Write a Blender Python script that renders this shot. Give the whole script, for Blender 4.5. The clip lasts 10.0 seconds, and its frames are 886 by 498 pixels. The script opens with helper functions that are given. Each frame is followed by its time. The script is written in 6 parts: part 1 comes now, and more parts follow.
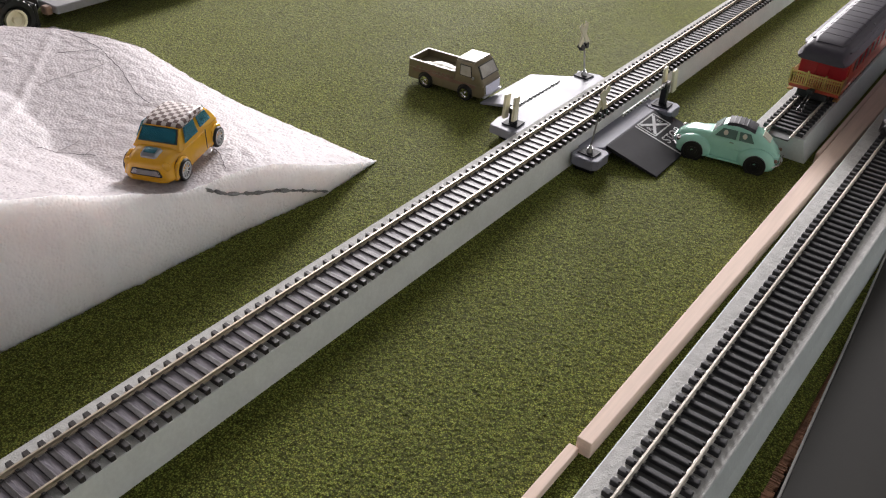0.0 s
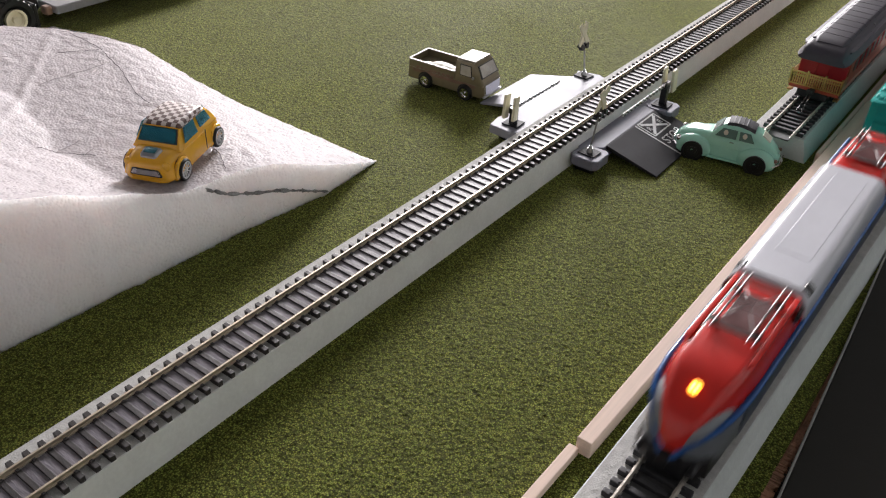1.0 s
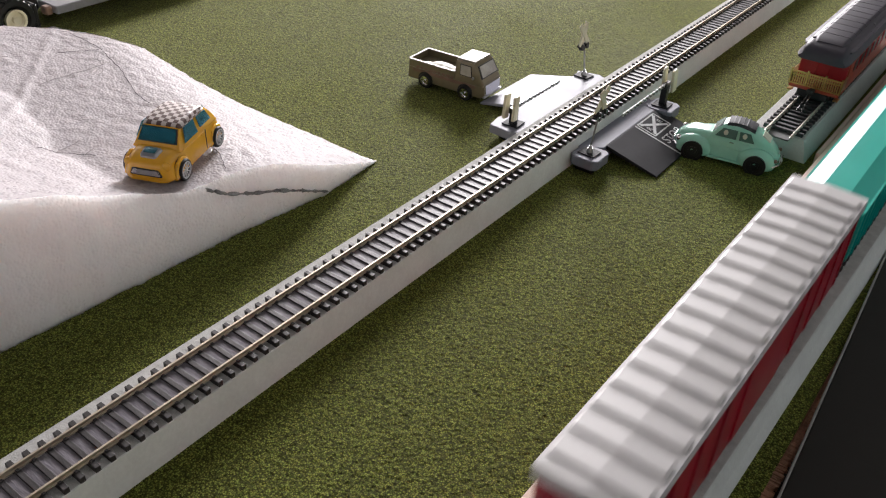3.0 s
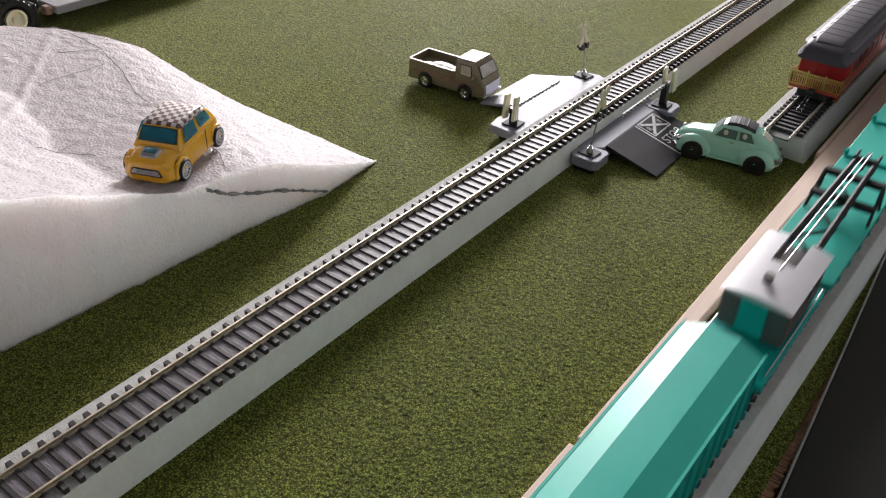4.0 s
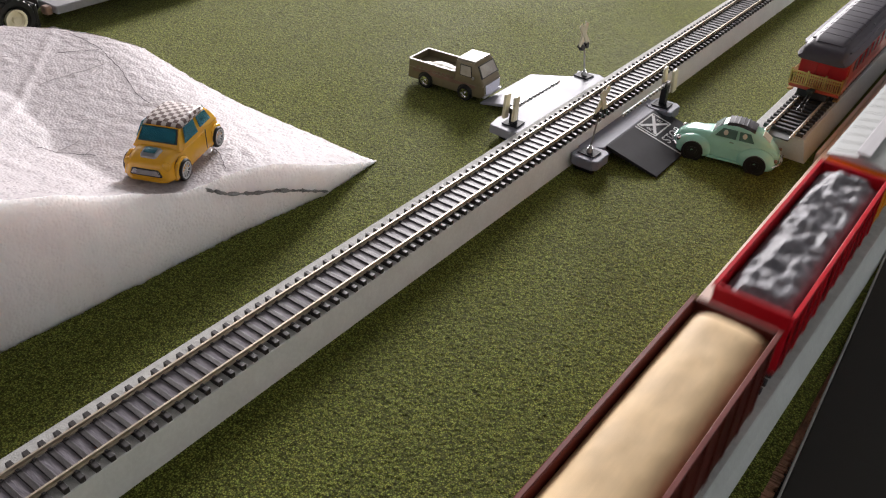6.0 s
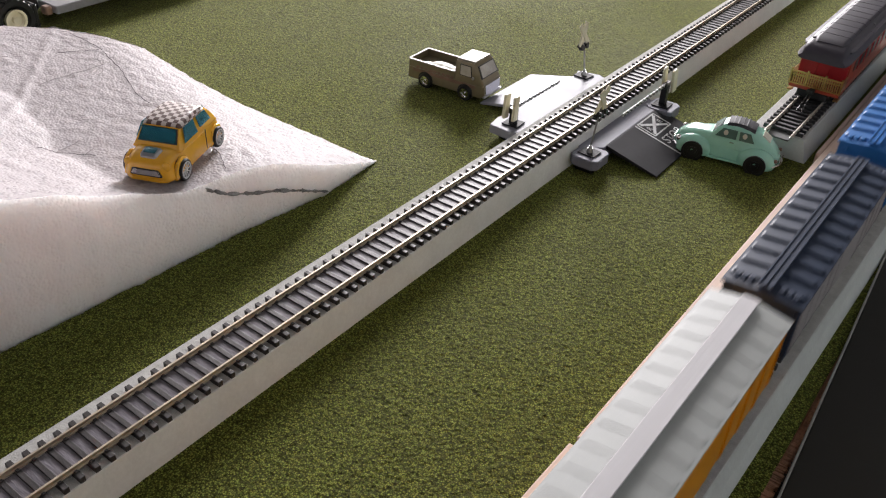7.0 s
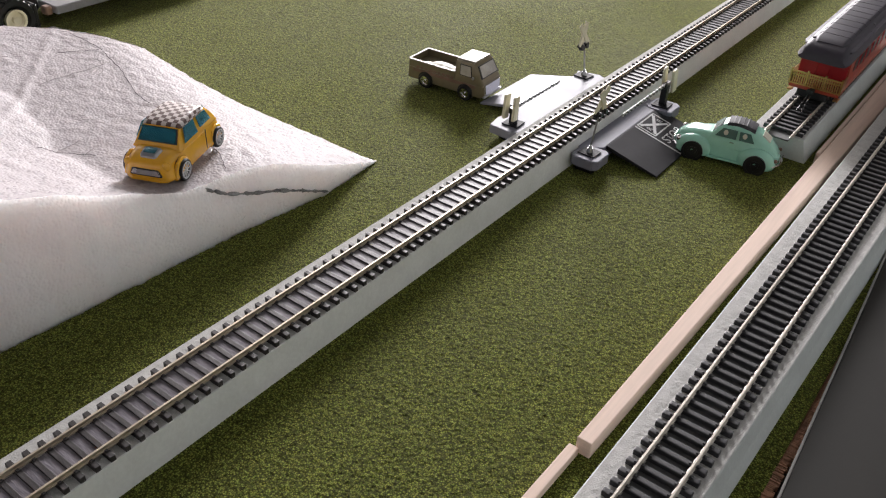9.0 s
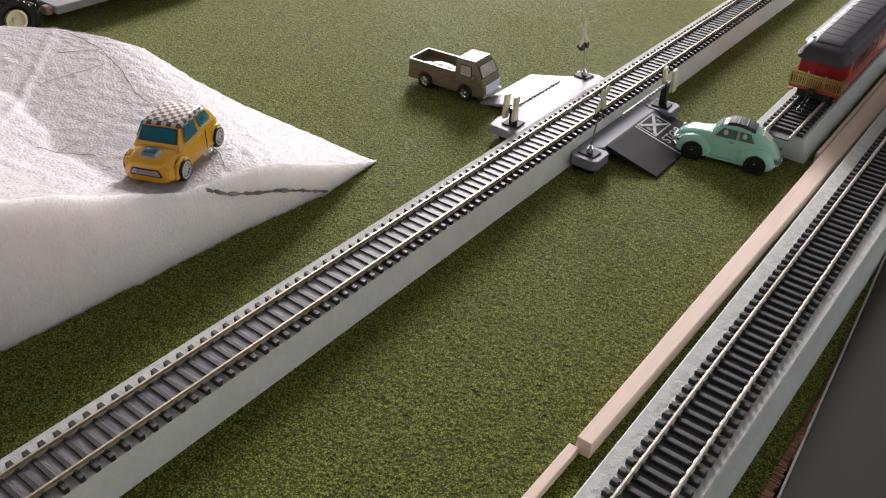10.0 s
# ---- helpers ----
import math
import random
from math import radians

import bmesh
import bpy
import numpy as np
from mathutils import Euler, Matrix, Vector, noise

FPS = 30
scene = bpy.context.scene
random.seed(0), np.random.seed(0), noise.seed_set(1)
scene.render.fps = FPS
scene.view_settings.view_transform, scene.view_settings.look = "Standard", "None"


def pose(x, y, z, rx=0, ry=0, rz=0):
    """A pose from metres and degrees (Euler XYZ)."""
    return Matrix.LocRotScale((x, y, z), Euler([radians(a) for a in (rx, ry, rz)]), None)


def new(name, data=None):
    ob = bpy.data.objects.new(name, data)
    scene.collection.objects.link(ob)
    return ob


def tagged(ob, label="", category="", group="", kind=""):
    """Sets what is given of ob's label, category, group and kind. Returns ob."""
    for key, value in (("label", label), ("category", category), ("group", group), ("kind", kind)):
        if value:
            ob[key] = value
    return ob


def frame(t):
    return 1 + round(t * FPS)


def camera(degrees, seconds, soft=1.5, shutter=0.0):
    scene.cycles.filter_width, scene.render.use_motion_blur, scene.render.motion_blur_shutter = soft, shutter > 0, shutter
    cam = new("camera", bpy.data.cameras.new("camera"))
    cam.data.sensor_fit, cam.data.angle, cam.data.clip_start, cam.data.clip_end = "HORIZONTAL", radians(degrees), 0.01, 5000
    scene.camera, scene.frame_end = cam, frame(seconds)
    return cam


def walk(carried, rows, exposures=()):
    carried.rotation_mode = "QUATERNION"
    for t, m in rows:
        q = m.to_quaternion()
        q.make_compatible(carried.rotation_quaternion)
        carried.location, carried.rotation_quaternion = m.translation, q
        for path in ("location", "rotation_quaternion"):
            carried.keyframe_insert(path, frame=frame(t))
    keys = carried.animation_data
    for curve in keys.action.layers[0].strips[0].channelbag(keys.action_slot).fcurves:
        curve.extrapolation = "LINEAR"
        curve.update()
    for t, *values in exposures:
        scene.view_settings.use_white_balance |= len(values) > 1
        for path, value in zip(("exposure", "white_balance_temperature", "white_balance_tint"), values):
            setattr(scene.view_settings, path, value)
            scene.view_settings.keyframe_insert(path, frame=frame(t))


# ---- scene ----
# ---------------- camera ----------------
cam = camera(55.28, 10.0, soft=1.2, shutter=0.5)
CAM_POSE = Matrix(((0.7965, -0.3719, 0.4768, 0.2301), (0.6033, 0.4358, -0.6679, 0.0), (0.0406, 0.8196, 0.5714, 0.2631), (0, 0, 0, 1)))
walk(cam, [(0.0, CAM_POSE), (10.0, CAM_POSE)], exposures=[(0.0, 0.0), (10.0, 0.0)])

# ---------------- light ----------------
SUN_AZ = math.atan2(-0.53, 0.85)
world = bpy.data.worlds.new("world")
scene.world = world
world.use_nodes = True
wn = world.node_tree.nodes
sky = wn.new("ShaderNodeTexSky")
sky.sky_type = "NISHITA"
sky.sun_disc = False
sky.sun_elevation = radians(38)
sky.sun_rotation = -SUN_AZ
wn["Background"].inputs["Strength"].default_value = 0.10
world.node_tree.links.new(sky.outputs[0], wn["Background"].inputs["Color"])

# daylight in the window's opening (wall at the far end of the room)
WIN_Y, WIN_X0, WIN_X1, WIN_Z0, WIN_Z1 = 4.2, -3.15, -1.70, 0.95, 2.35
lamp_data = bpy.data.lights.new("window_daylight", "AREA")
lamp_data.shape = "RECTANGLE"
lamp_data.size, lamp_data.size_y = WIN_X1 - WIN_X0, WIN_Z1 - WIN_Z0
lamp_data.energy = 530
lamp_data.color = (1.0, 0.95, 0.965)
window_daylight = new("window_daylight", lamp_data)
window_daylight.matrix_world = pose((WIN_X0 + WIN_X1) / 2, WIN_Y - 0.02, (WIN_Z0 + WIN_Z1) / 2, -90, 0, 0)

# ---------------- materials ----------------


def mat(name, color, rough=0.5, metal=0.0, var=0.15, scale=400.0, bump=0.1, bump_scale=None, fine=None, coat=0.0,
        ior=1.45, stretch=None, specular=0.5, emit=None, hue=None, bdist=0.0004):
    """Base colour varied at two scales, with relief and uneven gloss."""
    m = bpy.data.materials.new(name)
    m.use_nodes = True
    nt = m.node_tree
    n, li = nt.nodes, nt.links
    b = n["Principled BSDF"]
    b.inputs["Metallic"].default_value = metal
    b.inputs["IOR"].default_value = ior
    b.inputs["Specular IOR Level"].default_value = specular
    b.inputs["Coat Weight"].default_value = coat
    b.inputs["Coat Roughness"].default_value = 0.12
    tc = n.new("ShaderNodeTexCoord")
    mp = n.new("ShaderNodeMapping")
    if stretch:
        mp.inputs["Scale"].default_value = stretch
    li.new(tc.outputs["Object"], mp.inputs["Vector"])
    a = n.new("ShaderNodeTexNoise")
    a.inputs["Scale"].default_value = scale
    a.inputs["Detail"].default_value = 6
    a.inputs["Roughness"].default_value = 0.65
    c = n.new("ShaderNodeTexNoise")
    c.inputs["Scale"].default_value = fine or scale * 0.12
    c.inputs["Detail"].default_value = 4
    for t in (a, c):
        li.new(mp.outputs[0], t.inputs["Vector"])
    mixv = n.new("ShaderNodeMath")
    mixv.operation = "ADD"
    li.new(a.outputs[0], mixv.inputs[0])
    li.new(c.outputs[0], mixv.inputs[1])
    ramp = n.new("ShaderNodeMapRange")
    ramp.inputs["From Min"].default_value, ramp.inputs["From Max"].default_value = 0.65, 1.35
    li.new(mixv.outputs[0], ramp.inputs["Value"])
    mx = n.new("ShaderNodeMix")
    mx.data_type = "RGBA"
    hi = hue or [min(1.0, v * (1 + var)) for v in color]
    lo = [v * (1 - var) for v in color]
    mx.inputs["A"].default_value = (*lo, 1)
    mx.inputs["B"].default_value = (*hi, 1)
    li.new(ramp.outputs[0], mx.inputs["Factor"])
    li.new(mx.outputs["Result"], b.inputs["Base Color"])
    rr_ = n.new("ShaderNodeMapRange")
    rr_.inputs["To Min"].default_value, rr_.inputs["To Max"].default_value = max(0.02, rough * 0.8), min(1, rough * 1.2)
    li.new(c.outputs[0], rr_.inputs["Value"])
    li.new(rr_.outputs[0], b.inputs["Roughness"])
    if bump:
        bp = n.new("ShaderNodeBump")
        bp.inputs["Strength"].default_value = bump
        bp.inputs["Distance"].default_value = bdist
        if bump_scale:
            d = n.new("ShaderNodeTexNoise")
            d.inputs["Scale"].default_value = bump_scale
            d.inputs["Detail"].default_value = 3
            li.new(mp.outputs[0], d.inputs["Vector"])
            li.new(d.outputs[0], bp.inputs["Height"])
        else:
            li.new(a.outputs[0], bp.inputs["Height"])
        li.new(bp.outputs[0], b.inputs["Normal"])
    if emit:
        b.inputs["Emission Color"].default_value = (*emit[0], 1)
        b.inputs["Emission Strength"].default_value = emit[1]
    return m


def glass_mat(name, color, rough=0.05):
    m = bpy.data.materials.new(name)
    m.use_nodes = True
    b = m.node_tree.nodes["Principled BSDF"]
    b.inputs["Base Color"].default_value = (*color, 1)
    b.inputs["Roughness"].default_value = rough
    b.inputs["Transmission Weight"].default_value = 0.6
    b.inputs["IOR"].default_value = 1.45
    return m


def grass_mat():
    """Flocked turf: grains of differing green, lit tips and shade between painted in, with a fuzzy sheen."""
    m = mat("grass_mat", (0.122, 0.149, 0.028), 0.85, var=0.14, scale=1600, fine=9, bump=0.5, bump_scale=1500, bdist=0.0005, specular=0.10)
    m.node_tree.nodes["Principled BSDF"].inputs["Specular Tint"].default_value = (0.95, 0.95, 0.50, 1)
    nt = m.node_tree
    n, li = nt.nodes, nt.links
    b = n["Principled BSDF"]
    src = b.inputs["Base Color"].links[0].from_socket
    tc = [x for x in n if x.type == "TEX_COORD"][0]
    v = n.new("ShaderNodeTexVoronoi")
    v.inputs["Scale"].default_value = 1350
    li.new(tc.outputs["Object"], v.inputs["Vector"])
    hsv = n.new("ShaderNodeHueSaturation")
    sep = n.new("ShaderNodeSeparateColor")
    li.new(v.outputs["Color"], sep.inputs[0])
    mr = n.new("ShaderNodeMapRange")
    mr.inputs["To Min"].default_value, mr.inputs["To Max"].default_value = 0.30, 1.95
    li.new(sep.outputs[0], mr.inputs["Value"])
    # lit tips painted in: grains paler at their middle, shaded dark around it
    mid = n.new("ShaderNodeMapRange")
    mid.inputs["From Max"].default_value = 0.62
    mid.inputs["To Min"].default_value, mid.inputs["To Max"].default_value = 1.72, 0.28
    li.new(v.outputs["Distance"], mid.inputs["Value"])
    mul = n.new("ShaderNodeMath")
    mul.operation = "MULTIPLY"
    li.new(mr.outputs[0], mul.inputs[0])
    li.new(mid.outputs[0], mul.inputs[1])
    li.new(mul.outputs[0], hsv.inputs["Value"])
    mh = n.new("ShaderNodeMapRange")
    mh.inputs["To Min"].default_value, mh.inputs["To Max"].default_value = 0.470, 0.512
    li.new(sep.outputs[1], mh.inputs["Value"])
    li.new(mh.outputs[0], hsv.inputs["Hue"])
    li.new(src, hsv.inputs["Color"])
    li.new(hsv.outputs[0], b.inputs["Base Color"])
    b.inputs["Sheen Weight"].default_value = 0.16
    b.inputs["Sheen Roughness"].default_value = 0.5
    b.inputs["Sheen Tint"].default_value = (0.9, 0.88, 0.45, 1)
    return m


def checker_mat(name, c1, c2, scale):
    m = mat(name, c1, 0.42, var=0.05, bump=0.02)
    nt = m.node_tree
    n, li = nt.nodes, nt.links
    b = n["Principled BSDF"]
    tc = [x for x in n if x.type == "TEX_COORD"][0]
    ck = n.new("ShaderNodeTexChecker")
    ck.inputs["Scale"].default_value = scale
    ck.inputs["Color1"].default_value = (*c1, 1)
    ck.inputs["Color2"].default_value = (*c2, 1)
    mp = n.new("ShaderNodeMapping")
    mp.inputs["Scale"].default_value = (1, 1, 0.0)
    mp.inputs["Location"].default_value = (0, 0, 0.0005)
    li.new(tc.outputs["Object"], mp.inputs["Vector"])
    li.new(mp.outputs[0], ck.inputs["Vector"])
    li.new(ck.outputs[0], b.inputs["Base Color"])
    return m


def styro_mat(name, color, relief_strength, weight, depth):
    """Pressed foam beads: rounded cells, slight glow of light within."""
    m = mat(name, color, 0.6, var=0.05, scale=120, bump=0.25, bump_scale=700, bdist=0.0004, specular=0.2)
    n, li = m.node_tree.nodes, m.node_tree.links
    b = n["Principled BSDF"]
    tc = [x for x in n if x.type == "TEX_COORD"][0]
    v = n.new("ShaderNodeTexVoronoi")
    v.inputs["Scale"].default_value = 640
    li.new(tc.outputs["Object"], v.inputs["Vector"])
    bp = n.new("ShaderNodeBump")
    bp.invert = True
    bp.inputs["Strength"].default_value = relief_strength
    bp.inputs["Distance"].default_value = 0.0009
    li.new(v.outputs["Distance"], bp.inputs["Height"])
    li.new(b.inputs["Normal"].links[0].from_socket, bp.inputs["Normal"])
    li.new(bp.outputs[0], b.inputs["Normal"])
    # a few glassy beads
    sep = n.new("ShaderNodeSeparateColor")
    li.new(v.outputs["Color"], sep.inputs[0])
    mr = n.new("ShaderNodeMapRange")
    mr.inputs["From Min"].default_value, mr.inputs["From Max"].default_value = 0.90, 0.93
    mr.inputs["To Min"].default_value, mr.inputs["To Max"].default_value = 0.60, 0.10
    li.new(sep.outputs[0], mr.inputs["Value"])
    li.new(mr.outputs[0], b.inputs["Roughness"])
    b.inputs["Subsurface Weight"].default_value = weight
    b.inputs["Subsurface Radius"].default_value = (1.0, 0.9, 0.85)
    b.inputs["Subsurface Scale"].default_value = depth
    return m


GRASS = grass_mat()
# One white foam: top colour dimmed, side colour brightened for light glowing through.
STYRO_TOP_DIM = styro_mat("polystyrene", (0.455, 0.420, 0.432), 0.40, 0.5, 0.008)
STYRO_SIDE_LIT = styro_mat("polystyrene_side_lightened", (0.93, 0.87, 0.875), 0.6, 0.85, 0.018)
PENCIL = mat("pencil_mark", (0.27, 0.25, 0.26), 0.8, var=0.5, scale=900, bump=0.4)
RISER = mat("grey_foam_riser", (0.60, 0.645, 0.635), 0.75, var=0.10, scale=500, bump=0.25, bump_scale=900)
RISER_PALE = mat("pale_foam_riser", (0.71, 0.735, 0.715), 0.75, var=0.10, scale=500, bump=0.25, bump_scale=900)
RISER_TOP = mat("rough_riser_top", (0.50, 0.50, 0.485), 0.8, var=0.25, scale=1500, bump=0.8, bump_scale=1800)
TIE = mat("black_plastic_tie", (0.042, 0.042, 0.046), 0.5, var=0.35, scale=700, bump=0.25, stretch=(0.25, 1, 1))
TIE_GREY = mat("worn_grey_tie", (0.040, 0.036, 0.037), 0.5, var=0.4, scale=900, bump=0.4, stretch=(0.15, 1, 1))
GLUE = mat("glue_film", (0.17, 0.158, 0.178), 0.46, specular=0.2, var=0.45, scale=900, bump=0.6, bump_scale=800, stretch=(0.18, 1, 1))
INFILL = mat("dark_infill", (0.075, 0.078, 0.078), 0.6, var=0.3, scale=600)
RAIL_1 = mat("brass_toned_rail", (0.52, 0.45, 0.35), 0.48, metal=0.75, var=0.2, scale=300, bump=0.05)
RAIL_2 = mat("nickel_rail", (0.55, 0.51, 0.45), 0.5, metal=0.55, var=0.2, scale=300, bump=0.05)
WOOD = mat("pale_basswood", (0.70, 0.545, 0.455), 0.65, var=0.14, scale=500, bump=0.25, stretch=(1, 0.04, 1))
PANEL = mat("dark_grey_board", (0.026, 0.0255, 0.023), 0.6, specular=0.25, var=0.06, scale=60, bump=0.05)
PANEL_EDGE = mat("board_edge", (0.30, 0.29, 0.28), 0.5, var=0.2)
FRINGE = mat("brown_backing", (0.40, 0.215, 0.135), 0.85, var=0.4, scale=900, bump=0.6)
TABLE = mat("dark_table", (0.035, 0.025, 0.02), 0.6, var=0.3, scale=60)
WALLP = mat("cream_wall", (0.45, 0.43, 0.42), 0.8, var=0.05, scale=40, bump=0.1)
# Unseen east wall, added as a cool reflector for fill from the right.
WALL_BOUNCE = mat("blue_grey_bounce_wall", (0.34, 0.36, 0.36), 0.8, var=0.05, scale=40, bump=0.1)
# Unseen ceiling, darkened to hold back overhead fill.
CEIL = mat("low_bounce_ceiling", (0.14, 0.135, 0.13), 0.85, var=0.10, scale=40)
FLOORM = mat("brown_floor", (0.16, 0.11, 0.08), 0.5, var=0.3, scale=20, stretch=(1, 0.1, 1))
FRAMEW = mat("white_frame", (0.75, 0.75, 0.74), 0.45, var=0.05)
DKGREY = mat("dark_grey_plastic", (0.022, 0.022, 0.026), 0.66, specular=0.2, var=0.12, bump=0.12)
MIDGREY = mat("grey_plastic", (0.20, 0.203, 0.25), 0.55, specular=0.2, var=0.08, bump=0.08)
# The same grey plastic, lightened in colour to stand for the window's glare.
GREY_GLARE = mat("grey_plastic_glare", (0.30, 0.305, 0.355), 0.50, specular=0.14, var=0.06, bump=0.08)
BLACKP = mat("black_plastic", (0.012, 0.012, 0.014), 0.32, var=0.3, bump=0.1)
RUBBER = mat("black_rubber", (0.010, 0.010, 0.010), 0.6, var=0.3)
CREAM = mat("cream_glow_plastic", (0.72, 0.68, 0.50), 0.4, var=0.06)
WHITEP = mat("white_print", (0.62, 0.63, 0.64), 0.5, var=0.12, scale=900)
CHROME = mat("chrome", (0.78, 0.78, 0.80), 0.14, metal=1.0, var=0.05, bump=0.03)
STEEL = mat("grey_steel", (0.40, 0.40, 0.41), 0.4, metal=0.9, var=0.1)
YELLOW = mat("yellow_enamel", (0.78, 0.40, 0.020), 0.22, var=0.05, coat=0.6, bump=0.02)
TINT = glass_mat("blue_tinted_glass", (0.04, 0.30, 0.42))
CHECK = checker_mat("checkered_roof_print", (0.62, 0.56, 0.54), (0.10, 0.055, 0.05), 370)
MINT = mat("mint_enamel", (0.34, 0.66, 0.53), 0.25, var=0.05, coat=0.4, bump=0.02)
RAGTOP = mat("black_ragtop", (0.030, 0.029, 0.036), 0.68, var=0.2)
GLASSMINT = mat("window_over_interior", (0.055, 0.13, 0.10), 0.12, var=0.3, scale=160)
TAN = mat("interior_tan", (0.58, 0.56, 0.46), 0.5, var=0.1)
BRONZE = mat("olive_bronze_paint", (0.19, 0.160, 0.096), 0.32, metal=0.3, var=0.12, coat=0.3)
MAROON_STRIPE = mat("faded_red_stripe", (0.19, 0.115, 0.08), 0.4, var=0.3, scale=1200)
# Bronze paled for worn bed edges and for the window's sheen on the roof.
BRONZE_WORN_LIT = mat("worn_bronze_sheen", (0.25, 0.225, 0.165), 0.45, var=0.3, scale=600, specular=0.5)
CABGLASS = mat("window_over_cream_interior", (0.42, 0.40, 0.36), 0.10, var=0.35, scale=170, coat=0.5)
CLEARG = glass_mat("clear_window", (0.55, 0.58, 0.60), 0.04)

# ---------------- mesh helpers ----------------


def mesh_of(bm, name, material, smooth=False):
    me = bpy.data.meshes.new(name)
    bmesh.ops.recalc_face_normals(bm, faces=bm.faces)
    bm.to_mesh(me)
    bm.free()
    me.materials.append(material)
    if smooth:
        for p in me.polygons:
            p.use_smooth = True
        me.set_sharp_from_angle(angle=radians(38))
    return me


def part(name, bm, material, parent, label="", smooth=True, m=None, kind=""):
    ob = new(name, mesh_of(bm, name, material, smooth))
    ob.parent = parent
    if m is not None:
        ob.matrix_basis = m
    return tagged(ob, label=label, kind=kind)


def share(name, mesh, parent, m):
    ob = new(name, mesh)
    ob.parent = parent
    ob.matrix_basis = m
    return ob


def thing(name, m, label, category, group="", kind=""):
    ob = new(name)
    ob.empty_display_size = 0.01
    ob.matrix_basis = m
    return tagged(ob, label, category, group, kind)


def box(bm, x0, x1, y0, y1, z0, z1, bevel=0.0, seg=1, m=None):
    r = bmesh.ops.create_cube(bm, size=1.0, matrix=Matrix.Translation(((x0 + x1) / 2, (y0 + y1) / 2, (z0 + z1) / 2))
                              @ Matrix.Diagonal((x1 - x0, y1 - y0, z1 - z0, 1)))
    vs = r["verts"]
    if bevel:
        es = list({e for v in vs for e in v.link_edges})
        vs = list({v for f in bmesh.ops.bevel(bm, geom=es, offset=bevel, segments=seg, affect="EDGES", profile=0.6)["faces"] for v in f.verts} | {v for v in vs if v.is_valid})
    if m is not None:
        bmesh.ops.transform(bm, matrix=m, verts=[v for v in vs if v.is_valid])
    return bm


def Box(*a, **k):
    return box(bmesh.new(), *a, **k)


def rod(bm, p, q, r, n=8, r2=None):
    p, q = Vector(p), Vector(q)
    d = q - p
    m = Matrix.Translation((p + q) / 2) @ d.to_track_quat("Z", "Y").to_matrix().to_4x4()
    bmesh.ops.create_cone(bm, cap_ends=True, segments=n, radius1=r, radius2=r if r2 is None else r2, depth=d.length, matrix=m)
    return bm


def Rod(*a, **k):
    return rod(bmesh.new(), *a, **k)


def prism(bm, pts, lo, hi, axis="z"):
    """A polygon pushed from lo to hi along an axis. The points' two values are the other two axes in order."""
    def place(a, b, h):
        return {"x": (h, a, b), "y": (a, h, b), "z": (a, b, h)}[axis]
    v0 = [bm.verts.new(place(a, b, lo)) for a, b in pts]
    v1 = [bm.verts.new(place(a, b, hi)) for a, b in pts]
    n = len(pts)
    bm.faces.new(v0)
    bm.faces.new(v1)
    for i in range(n):
        bm.faces.new((v0[i], v0[(i + 1) % n], v1[(i + 1) % n], v1[i]))
    return bm


def ring(w0, w1, z0, z1, r, k=4):
    """A rounded trapezoid: half widths at foot and head, heights, corner radius; points (across, up)."""
    r = min(r, (z1 - z0) * 0.49, w1 * 0.95)
    rb = min(r, 0.35 * r + 0.0004)
    out = []
    for cx, cz, a0, rad in ((w0 - rb, z0 + rb, -90, rb), (w1 - r, z1 - r, 0, r), (-w1 + r, z1 - r, 90, r), (-w0 + rb, z0 + rb, 180, rb)):
        for i in range(k + 1):
            a = radians(a0 + 90 * i / k)
            out.append((cx + rad * math.cos(a), cz + rad * math.sin(a)))
    return out


def loft(bm, rings, axis="x"):
    """Skin rings given as (station, [(across, up)])."""
    rows = []
    for s, pts in rings:
        rows.append([bm.verts.new((s, a, b) if axis == "x" else (a, s, b)) for a, b in pts])
    n = len(rows[0])
    for r0, r1 in zip(rows, rows[1:]):
        for i in range(n):
            bm.faces.new((r0[i], r0[(i + 1) % n], r1[(i + 1) % n], r1[i]))
    bm.faces.new(rows[0])
    bm.faces.new(rows[-1])
    return bm


# ---------------- room, table, mat ----------------
RX0, RX1, RY0, RY1, RZ0, RZ1 = -3.5, 1.3, -3.2, WIN_Y, -0.75, 2.7


